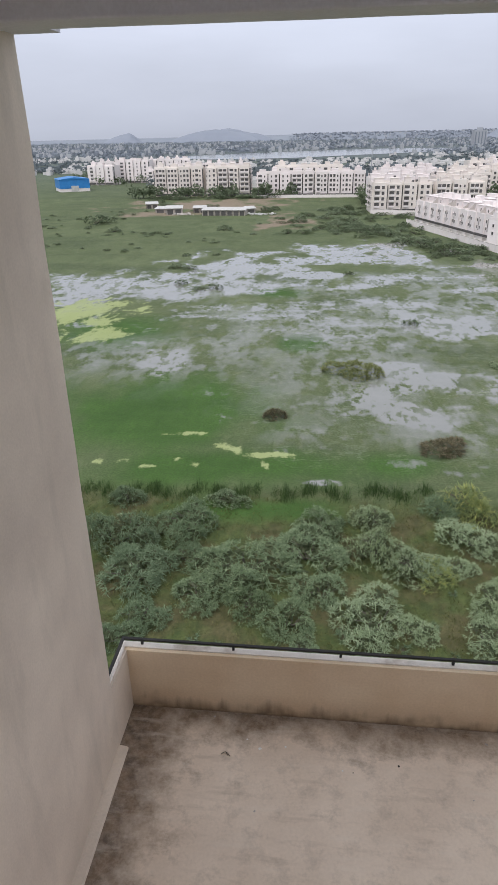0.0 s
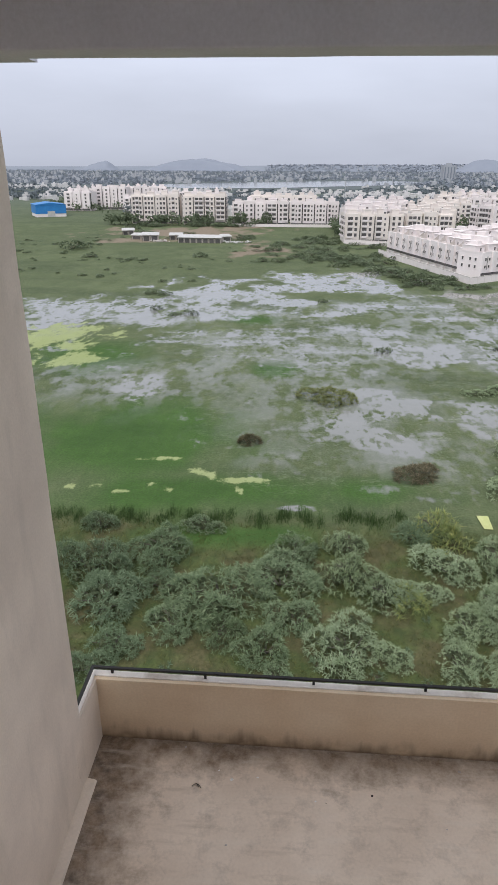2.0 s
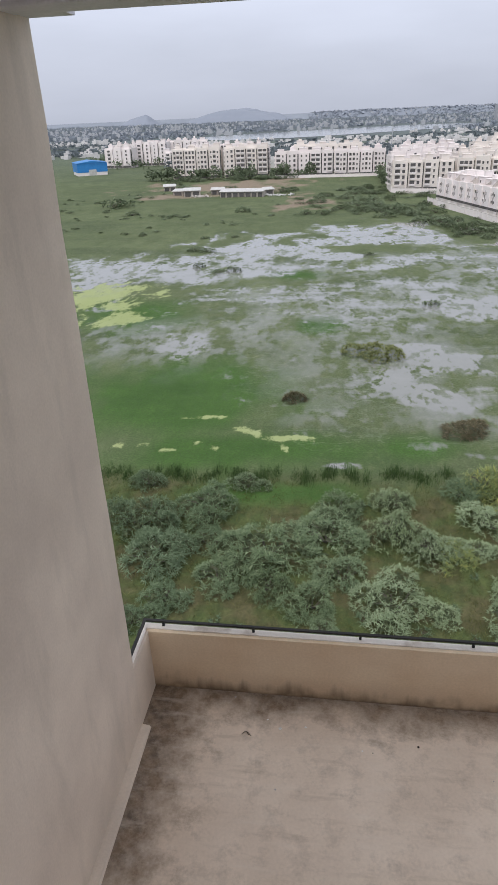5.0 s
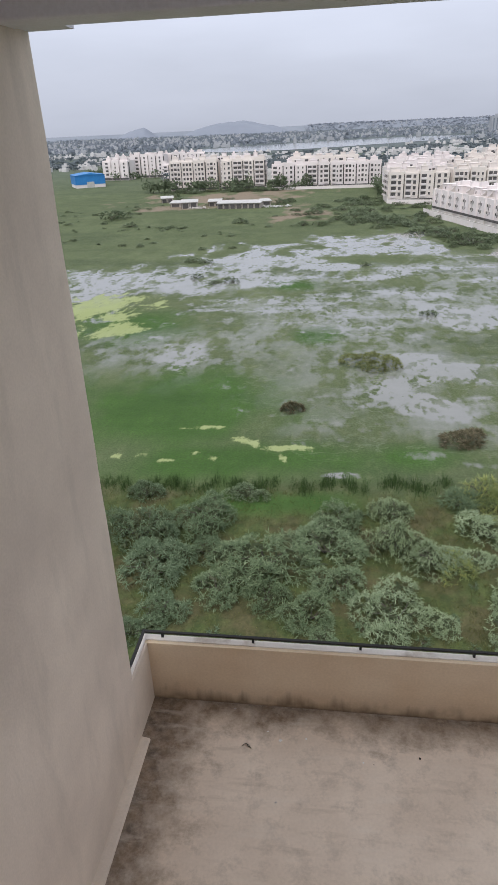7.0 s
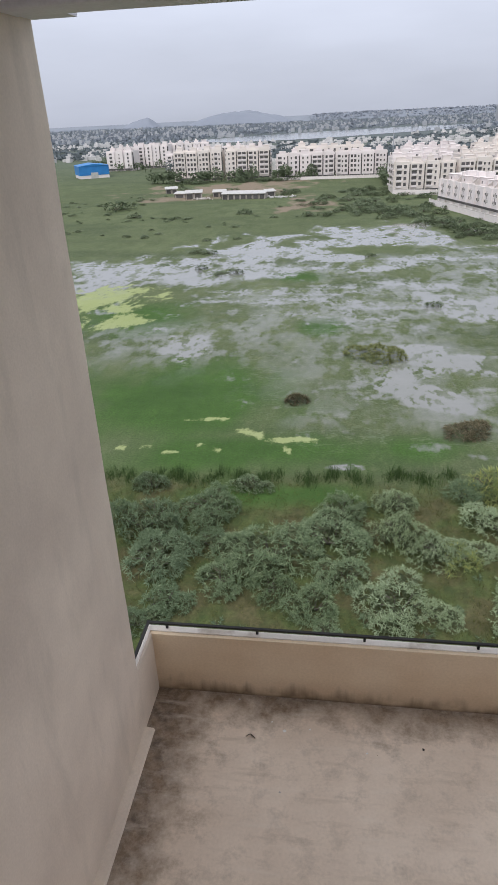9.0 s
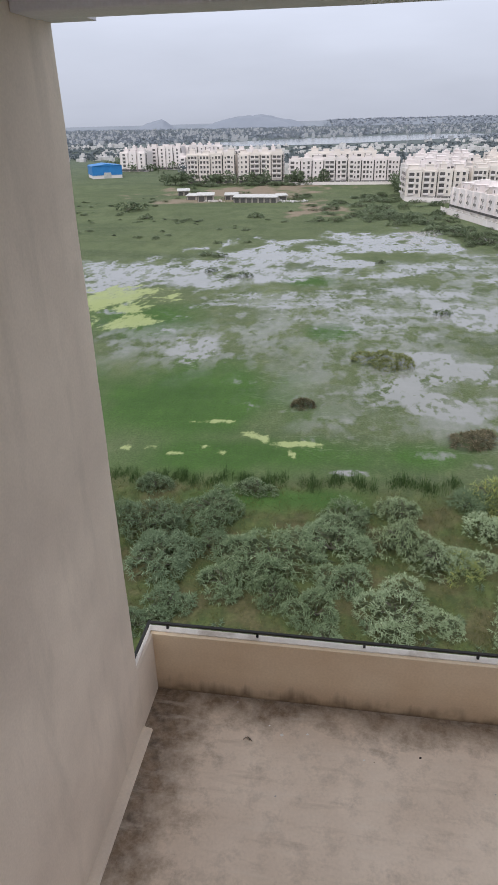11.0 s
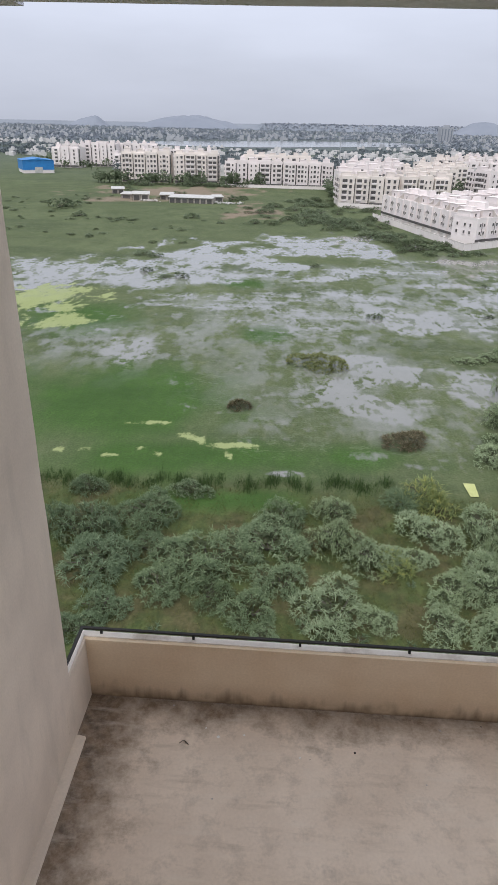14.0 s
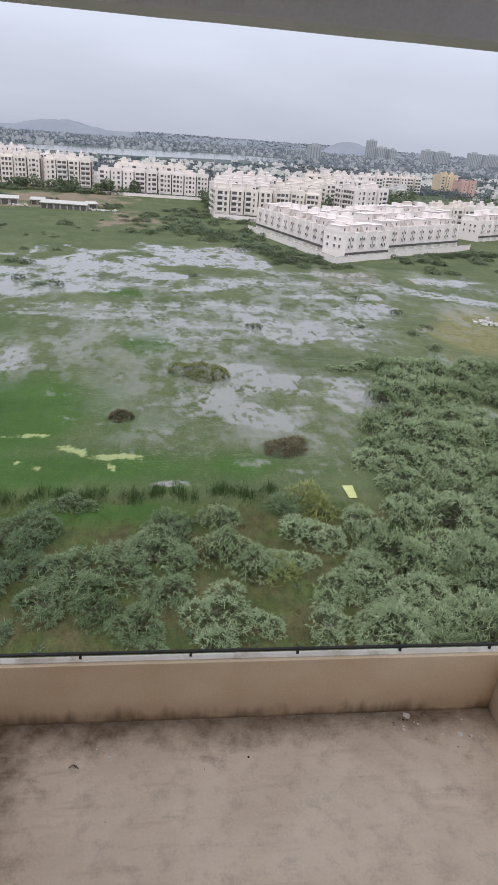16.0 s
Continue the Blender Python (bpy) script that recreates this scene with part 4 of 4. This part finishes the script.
# the long row beyond the meadow
apartments(-104, 486, 2, 35, 16, 6, CREAM, "cream", 1, "fl", 2.2)
apartments(-68, 485, 2, 31, 16, 6, CREAM, "cream", 2, "fr", 2.2)
apartments(-27, 478, 0, 40, 15, 5, "pale apartment block with tall dark slots in its front", "white", 3, "fl", 2.2, lean=2.95)
apartments(11, 476, 0, 34, 15, 5, "pale apartment block with tall dark slots in its front", "white", 4, "f", 2.2, lean=2.95)
apartments(-12, 512, 0, 50, 14, 6, CREAM, "cream", 5, "f", 4, lean=2.9)
apartments(-90, 530, 0, 60, 14, 6, WHITE, "white", 6, "f", 4)
# cream cluster behind the compound
apartments(42, 372, 6, 32, 16, 5, "cream apartment block with open balconies", "cream", 7, "fl", 2.25, lean=2.85)
apartments(73, 379, 6, 26, 16, 5, "cream apartment block with open balconies", "cream", 8, "f", 2.25, lean=2.85)
for k, (x, y, w) in enumerate(((44, 405, 34), (80, 412, 30), (48, 440, 36), (88, 448, 34), (56, 480, 40), (104, 486, 34), (62, 520, 40), (112, 528, 36), (150, 560, 40))):
    apartments(x, y, 6, w, 17, 5, "cream apartment block with open balconies", "cream" if k % 2 else "white", 20 + k, "fr", 3.2, lean=2.9)
# left group by the shed
for k, (x, y, w, s) in enumerate(((-205, 618, 26, 5), (-180, 640, 30, 6), (-148, 590, 12, 4), (-215, 700, 40, 5), (-150, 660, 40, 6))):
    apartments(x, y, -6 + 4 * k, w, 15, s, WHITE, "white", 40 + k, "f", 3.8)
# further blocks on the other side
apartments(121, 398, 27, 25, 18, 6, WHITE, "white", 50, "fl", 2.3, lean=2.9)
for k, (x, y, w, s) in enumerate(((170, 408, 52, 3), (175, 640, 60, 5), (236, 690, 50, 5), (215, 430, 50, 3), (140, 600, 40, 5))):
    apartments(x, y, 12, w, 14, s, WHITE if k % 2 else CREAM, "white" if k % 2 else "cream", 60 + k, "f", 2.6)
apartments(314, 698, 14, 19, 14, 5, "pink-painted apartment block in the distant town", "pink", 71, "f", 4.5)
apartments(312, 748, 14, 22, 14, 6, "yellow-painted apartment block in the distant town", "ochre", 70, "f", 4.5)

bm = bmesh.new()
rod(bm, (0, 0, -0.5), (0, 0, 24.9), 0.55, 8, 0.25)
for z in (0.78, 0.9, 0.97):
    rod(bm, (-1.2, 0, 24.9 * z), (1.2, 0, 24.9 * z), 0.16, 6)
mast = tagged(part("mast", bm, "haze_tower"), "tall thin haze-tinted grey mast rising above the town", "mast")
mast.matrix_world = pose(46.5, 719.6, GROUND)

# ---- the walled compound of terraced houses ----
def terrace(x, y, turn, units, seed, group):
    """A row of three-storey white houses, each a thing of its own; (x, y) is the row's start, turn the way it runs."""
    base = pose(x, y, GROUND, 0, 0, turn)
    for k in range(units):
        r = random.Random(seed + k)
        root = thing("terraced_house", "white three-storey terraced house with small dark windows", "house", group)
        root.matrix_world = base @ pose(k * 7.0 + 3.5, 0, 0)
        bm = box(bmesh.new(), -3.495, 3.495, 0, 11, -0.5, 9.6)
        box(bm, -3.45, -2.2, -0.6, -0.003, 0, 10.4), box(bm, 2.2, 3.45, -0.6, -0.003, 0, 10.4)
        part("wall", bm, "white", root)
        bm = box(bmesh.new(), -3.49, 3.49, 0, 0.2, 9.604, 10.5)
        box(bm, -3.49, 3.49, 10.8, 11, 9.604, 10.5), box(bm, -3.49, -3.3, 0.204, 10.796, 9.604, 10.5)
        part("roof_parapet", bm, "white", root)
        part("roof", box(bmesh.new(), -3.28, 3.4, 0.22, 10.78, 9.604, 9.7), "roof", root)
        # dark sheet on the wall stands for the shade of the base gap
        part("garage_gap", box(bmesh.new(), -3.49, 3.49, -0.72, -0.61, 2.0, 2.95), "glass_and_shade", root)
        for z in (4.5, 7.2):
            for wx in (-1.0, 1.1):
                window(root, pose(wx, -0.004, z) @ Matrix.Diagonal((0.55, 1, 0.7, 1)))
        # dark strip stands for a shaded slot between the windows
        part("downpipe_slot", box(bmesh.new(), -0.1, 0.12, -0.12, -0.02, 4.0, 8.8), "glass_and_shade", root)
        if k in (0, units - 1):
            side = pose(-3.5, 5.5, 0, 0, 0, -90) if k == 0 else pose(3.5, 5.5, 0, 0, 0, 90)
            for wx in (-3.2, 0.4, 3.0):
                for z in (4.5, 7.2):
                    window(root, side @ pose(wx, -0.003, z) @ Matrix.Diagonal((0.55, 1, 0.7, 1)))
        # upper room set back on the roof, with a stair head and a sloping stair parapet
        deep, tall, off = r.uniform(3.4, 5.2), r.uniform(2.4, 3.2), r.uniform(-0.6, 0.6)
        bm = box(bmesh.new(), -2.9 + off, 2.5 + off, deep, 10.6, 9.704, 9.7 + tall)
        box(bm, -3.1 + off, 2.7 + off, deep - 0.35, 10.75, 9.703 + tall, 9.85 + tall)
        part("upper_room", bm, "white", root)
        window(root, pose(off + r.uniform(-1.4, 1.0), deep - 0.004, 10.3) @ Matrix.Diagonal((0.55, 1, 0.75, 1)))
        if r.random() < 0.65:
            sx = off + r.uniform(-1.6, 0.8)
            part("stair_head", box(bmesh.new(), sx - 1.1, sx + 1.1, deep + 1.2, 9.6, 9.853 + tall, 9.85 + tall + r.uniform(1.2, 2.3)), "white", root)
        if r.random() < 0.6:
            sx = off + r.choice((-2.6, 1.9))
            bm = bmesh.new()
            v = [bm.verts.new((sx + a, b, c)) for a in (0, 0.18) for b, c in ((deep - 2.6, 9.704), (deep - 0.36, 9.704), (deep - 0.36, 9.6 + tall), (deep - 2.6, 10.5))]
            for f in ((0, 1, 2, 3), (7, 6, 5, 4), (0, 4, 5, 1), (1, 5, 6, 2), (2, 6, 7, 3), (3, 7, 4, 0)):
                bm.faces.new([v[i] for i in f])
            part("stair_parapet", bm, "roof", root)


# row facing the marsh along the long side, then the short front, then the rows set back
terrace(45, 330, -73, 11, 100, "terraced houses")
terrace(69, 248, 36, 4, 120, "terraced houses")
terrace(96, 277, 36, 8, 140, "terraced houses")
terrace(162, 332, 36, 5, 160, "terraced houses")
terrace(78, 310, 30, 5, 180, "terraced houses")
terrace(104, 345, 30, 8, 200, "terraced houses")
terrace(76, 281, 36, 2, 220, "terraced houses")
terrace(70, 296, 36, 2, 240, "terraced houses")
terrace(93, 298, 36, 5, 260, "terraced houses")
terrace(140, 338, 36, 3, 280, "terraced houses")


def boundary(a, b, height=2.4, label="white plastered boundary wall of the compound"):
    a, b = Vector(a), Vector(b)
    n = int((b - a).length / 4) + 1
    root = thing("boundary_wall", label, "wall")
    root.matrix_world = pose(a.x, a.y, GROUND, 0, 0, math.degrees(math.atan2(b.y - a.y, b.x - a.x)))
    ln = (b - a).length
    part("panel", box(bmesh.new(), 0, ln, -0.1, 0.1, -0.5, height), "white", root)
    part("coping", box(bmesh.new(), -0.1, ln + 0.1, -0.18, 0.18, height + 0.003, height + 0.15), "roof", root)
    me = shared("pier", box(bmesh.new(), -0.2, 0.2, -0.22, 0.22, -0.5, height + 0.3), "white")
    for k in range(n + 1):
        child("pier", me, root, Matrix.Translation((ln * k / n, 0, 0)))


boundary((40, 323, 0), (64, 240, 0))
boundary((64, 240, 0), (92, 260, 0))
boundary((92, 262, 0), (143, 298, 0))
boundary((26, 368, 0), (58, 356, 0))
boundary((-46, 470, 0), (28, 470, 0), 1.8)

# ---- sheds ----
shed = thing("blue_shed", "large blue sheet-metal shed with a low gable roof", "shed")
shed.matrix_world = pose(-203, 542, GROUND, 0, 0, 30)
part("wall", box(bmesh.new(), -12, 12, 0, 24, -0.5, 2.5), "white", shed)
part("cladding", box(bmesh.new(), -12.2, 12.2, -0.2, 24.2, 2.504, 9.5), "blue", shed)
bm = bmesh.new()
v = [bm.verts.new(c) for c in ((-12.6, -0.6, 9.5), (12.6, -0.6, 9.5), (12.6, 24.6, 9.5), (-12.6, 24.6, 9.5), (0, -0.6, 11.0), (0, 24.6, 11.0))]
for f in ((0, 1, 4), (1, 2, 5, 4), (2, 3, 5), (3, 0, 4, 5), (3, 2, 1, 0)):
    bm.faces.new([v[i] for i in f])
part("roof", bm, "blue", shed)
part("door", box(bmesh.new(), -3, 3, -0.35, -0.22, 0.0, 4.5), "tin", shed)


def shack(x, y, turn, w, d, h, label):
    root = thing("shack", label, "shack", "shacks")
    root.matrix_world = pose(x, y, GROUND, 0, 0, turn)
    part("wall", box(bmesh.new(), -w / 2, w / 2, 0, d, -0.3, h), "block", root)
    bm = bmesh.new()
    v = [bm.verts.new(c) for c in ((-w / 2 - 0.5, -0.7, h), (w / 2 + 0.5, -0.7, h), (w / 2 + 0.5, d + 0.5, h + 0.9), (-w / 2 - 0.5, d + 0.5, h + 0.9))]
    bm.faces.new(v)
    ext = bmesh.ops.extrude_face_region(bm, geom=bm.faces[:])
    for g in ext["geom"]:
        if isinstance(g, bmesh.types.BMVert):
            g.co.z += 0.15
    bmesh.ops.recalc_face_normals(bm, faces=bm.faces)
    part("roof", bm, "tin", root)
    n = max(1, int(w / 3.4))
    for k in range(n):  # dark sheets stand for shaded open stalls under the roof, posts between them
        c = -w / 2 + (k + 0.5) * w / n
        part("doorway", box(bmesh.new(), c - w / n * 0.36, c + w / n * 0.36, -0.06, 0.02, 0, h - 0.5), "glass_and_shade", root)
        part("post", rod(bmesh.new(), (c - w / n * 0.5, -0.6, -0.3), (c - w / n * 0.5, -0.6, h), 0.09, 6), "bark", root)


shack(-54, 364, -4, 24, 7, 2.8, "long low block shack under a pale tin roof")
shack(-83, 371, 10, 9, 7, 3.2, "small block shack under a pale tin roof")
shack(-104, 404, 15, 7, 5, 2.6, "small block shack under a pale tin roof")
shack(-40, 376, 25, 5, 4, 2.4, "small block shack under a pale tin roof")
shack(-93, 379, -8, 6, 5, 2.2, "small leaning block shack under a pale tin roof")
shack(-70, 379, 4, 7, 5, 2.5, "small block shack under a pale tin roof")
rq = random.Random(12)
for cx, cy, count, spread, label in ((-78, 369, 46, 3.0, "heap of scrap and pale sacks beside the shacks"), (-36, 368, 40, 3.4, "heap of scrap and broken boards beside the shacks"), (-62, 381, 40, 4.0, "heap of scrap and pale sheets behind the shacks")):
    bm = bmesh.new()
    for _ in range(count):
        q = rq.uniform(0.2, 0.8)
        box(bm, -q, q, -q * 0.6, q * 0.6, 0, q * 0.7, pose(cx + rq.gauss(0, spread), cy + rq.gauss(0, spread * 0.5), GROUND - 0.05 + abs(rq.gauss(0, 0.3)), rq.uniform(-25, 25), rq.uniform(-25, 25), rq.uniform(0, 180)))
    tagged(part("scrap_heap", bm, rq.choice(("tin", "block", "roof"))), label, "scrap heap", kind="stuff")
bm = bmesh.new()
for _ in range(60):
    q = rq.uniform(0.15, 0.5)
    box(bm, -q, q, -q * 0.7, q * 0.7, 0, q, pose(86.5 + rq.gauss(0, 1.6), 157 + rq.gauss(0, 1.8), GROUND - 0.05 + abs(rq.gauss(0, 0.25)), rq.uniform(-25, 25), rq.uniform(-25, 25), rq.uniform(0, 180)))
tagged(part("rubble_heap", bm, "tin"), "heap of pale broken rubble on the dry meadow", "rubble", kind="stuff")

# ---- the distance ----
def scatter(name, label, category, material, seed, count, spread, shape):
    r = random.Random(seed)
    bm = bmesh.new()
    for _ in range(count):
        x, y = spread(r)
        shape(bm, r, x, y)
    return tagged(part(name, bm, material), label, category, kind="stuff")


def on_lake(x, y, grow=1.0):
    u, v = ((x - 12) * 0.72 + (y - 1573) * 0.69) / (400 * grow), (-(x - 12) * 0.69 + (y - 1573) * 0.72) / (175 * grow)
    return abs(u) ** 3 + abs(v) ** 3 < 1


def town_spot(near, far, patchy=0.0):
    """Where a house or tree of the distant town may stand between two distances, off the lake and the meadow."""
    def spot(r):
        while True:
            y = near * (far / near) ** (r.random() ** 0.8)
            x = 20 + r.uniform(-0.52, 0.56) * y
            if on_lake(x, y, 1.06) or (-420 < x < 110 and 1165 < y < 1400 and y < 1573 + 0.9 * x + 150) or (x < -150 and y < 780) or (150 < x and 440 < y < 640):
                continue
            if patchy and noise.noise(Vector((x / 130, y / 210, 3))) * (1 if patchy > 0 else -1) < r.uniform(-0.35, 0.15):
                continue
            return x, y
    return spot


def small_house(bm, r, x, y):
    w, d, h = r.uniform(4, 10), r.uniform(5, 9), r.choice((4, 4, 6, 7, 7, 9, 10) if y < 700 or y > 1400 else (3, 4, 4, 6) if y < 900 or abs(x + 100) > 330 else (2.5, 3, 3.5))
    m = pose(x, y, GROUND, 0, 0, r.uniform(-15, 35))
    box(bm, -w / 2, w / 2, 0, d, -0.5, h, m)
    if r.random() < 0.6:
        box(bm, -1.5, 2, d * 0.3, d * 0.6, h, h + 2.4, m)


def tree_clump(bm, r, x, y):
    h = r.uniform(6, 12) if y < 700 or y > 1400 else r.uniform(4, 7) if y < 900 or abs(x + 100) > 330 else r.uniform(2, 3.5)
    for _ in range(9 if y > 1300 else 18 if y > 760 else 60):
        a, q = r.uniform(0, math.tau), r.random() ** 0.5
        c = Vector((x + math.cos(a) * q * 4.5, y + math.sin(a) * q * 4.5, GROUND + h * (0.3 + 0.7 * r.random() * (1 - 0.5 * q))))
        s = r.uniform(1.8, 3.4) if y > 1300 else r.uniform(1.3, 2.4) if y > 760 else r.uniform(0.6, 1.4)
        ax = [Vector((r.gauss(0, 1), r.gauss(0, 1), r.gauss(0, 0.7))).normalized() * s for _ in range(4)]
        vs = [bm.verts.new(c + a) for a in ax]
        for f in ((0, 1, 2), (0, 2, 3), (0, 3, 1), (1, 3, 2)):
            bm.faces.new([vs[i] for i in f])
    rod(bm, (x, y, GROUND - 0.3), (x, y, GROUND + h * 0.5), 0.3, 4)


# far houses and trees carry painted haze in their colours
scatter("far_houses", "pale haze-tinted flat-roofed houses of the town beyond the marsh", "houses", "haze_house", 71, 760, town_spot(560, 1350, 1), small_house)
scatter("far_trees", "dark haze-tinted tree crowns between the houses of the town", "trees", "haze_tree", 73, 1800, town_spot(560, 1350, -1), tree_clump)
scatter("farther_houses", "pale haze-tinted houses of the town near the horizon", "houses", "haze_house_far", 72, 1300, town_spot(1350, 3800, 1), small_house)
scatter("farther_trees", "tree crowns near the horizon, blue-grey haze painted into their colour", "trees", "haze_tree_far", 75, 5600, town_spot(1350, 4500, -1), tree_clump)
near_trees = lambda r: r.choice(((r.uniform(-140, -20), r.uniform(470, 478)), (r.uniform(-260, -120), r.uniform(560, 760)), (r.uniform(95, 150), r.uniform(440, 520)), (r.uniform(150, 185), r.uniform(440, 500)), (r.uniform(130, 300), r.uniform(520, 640)), (r.uniform(25, 33), r.uniform(385, 470))))
scatter("town_trees", "dark green tree crowns between the apartment blocks", "trees", "dark_shrub", 74, 190, near_trees, tree_clump)

# lake
bm = bmesh.new()
rl = random.Random(3)
ring = []
for k in range(96):
    a = k * math.tau / 96
    q = (abs(math.cos(a)) ** 3 + abs(math.sin(a)) ** 3) ** (-1 / 3) * (1 + 0.03 * math.sin(5 * a) + 0.02 * math.sin(11 * a))
    u, v = 400 * math.cos(a) * q, 175 * math.sin(a) * q
    ring.append(bm.verts.new((12 + 0.72 * u - 0.69 * v, 1573 + 0.69 * u + 0.72 * v, GROUND + 0.35)))
bm.faces.new(ring)
tagged(part("lake_water", bm, "lake"), "long pale grey lake in front of the distant town", "water", kind="structure")


def hill_height(u, q, h, seed):
    e = max(0, 1 - abs(u) ** 2.4) ** 1.3 * max(0, 1 - q * q)
    rough = 0.85 + 0.3 * noise.noise(Vector((u * 1.6 + seed, q, seed))) + 0.08 * noise.noise(Vector((u * 5 + seed, q * 3, 1)))
    return GROUND - 3 + h * e * max(0.1, rough)


def hill(cx, cy, w, d, h, seed, label, paint="haze_hill"):
    bm = bmesh.new()
    bmesh.ops.create_grid(bm, x_segments=64, y_segments=14, size=1)
    for v in bm.verts:
        u, q = v.co.x, v.co.y
        v.co = Vector((cx + u * w, cy + q * d, hill_height(u, q, h, seed)))
    tagged(part("hill", bm, paint, smooth=True), label, "hill", kind="structure")


# hills and ridge get their haze from the colour alone
HILL = "low hill on the horizon, blue-grey haze painted into its colour"
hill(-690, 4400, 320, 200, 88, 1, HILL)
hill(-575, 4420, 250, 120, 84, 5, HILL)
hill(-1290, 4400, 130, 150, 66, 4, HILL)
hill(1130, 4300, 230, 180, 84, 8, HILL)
hill(300, 4950, 4400, 400, 46, 9, "low ridge closing the horizon, blue-grey haze painted into its colour", "haze_ridge")
for name, label, category, paint, seed, count in (("ridge_trees", "haze-tinted tree crowns along the low ridge", "trees", "haze_ridge", 81, 1000), ("ridge_houses", "pale haze-tinted houses along the low ridge", "houses", "haze_house_far", 82, 170)):
    rg = random.Random(seed)
    bm = bmesh.new()
    for _ in range(count):
        u, q = rg.uniform(-0.12, 0.75), rg.uniform(-0.95, 0.0)
        z = hill_height(u, q, 46, 9)
        if paint == "haze_ridge":
            for _ in range(6):
                c = Vector((300 + u * 4400 + rg.gauss(0, 14), 4950 + q * 400 + rg.gauss(0, 10), z + rg.uniform(0, 6)))
                vs = [bm.verts.new(c + Vector((rg.gauss(0, 5), rg.gauss(0, 5), rg.gauss(0, 3)))) for _ in range(4)]
                for f in ((0, 1, 2), (0, 2, 3), (0, 3, 1), (1, 3, 2)):
                    bm.faces.new([vs[i] for i in f])
        else:
            box(bm, -6, 6, 0, 8, -2, rg.uniform(5, 9), pose(300 + u * 4400, 4950 + q * 400, z, 0, 0, rg.uniform(-20, 20)))
    tagged(part(name, bm, paint), label, category, kind="stuff")


def tower(x, y, w, d, h):
    root = thing("tower_block", "haze-tinted grey high-rise block on the horizon", "building", "distant towers")
    root.matrix_world = pose(x, y, GROUND, 0, 0, 12)
    bm = box(bmesh.new(), -w / 2, w / 2, 0, d, -1, h)
    box(bm, -w * 0.2, w * 0.2, d * 0.3, d * 0.7, h, h + 6)
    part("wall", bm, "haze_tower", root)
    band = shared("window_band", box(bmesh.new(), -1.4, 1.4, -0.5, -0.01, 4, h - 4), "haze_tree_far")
    k = max(2, int(w / 9))
    for i in range(k):
        child("window_band", band, root, Matrix.Translation((-w / 2 + (i + 0.5) * w / k, 0, 0)))


for x, y, w, h in ((415, 2000, 36, 40), (985, 3400, 50, 80), (1030, 3380, 40, 52), (1060, 3400, 30, 50), (1090, 3380, 35, 48), (1240, 3300, 60, 55), (1320, 3320, 90, 52), (1480, 3300, 70, 58), (1580, 3310, 110, 55)):
    tower(x, y, w, 20, h)
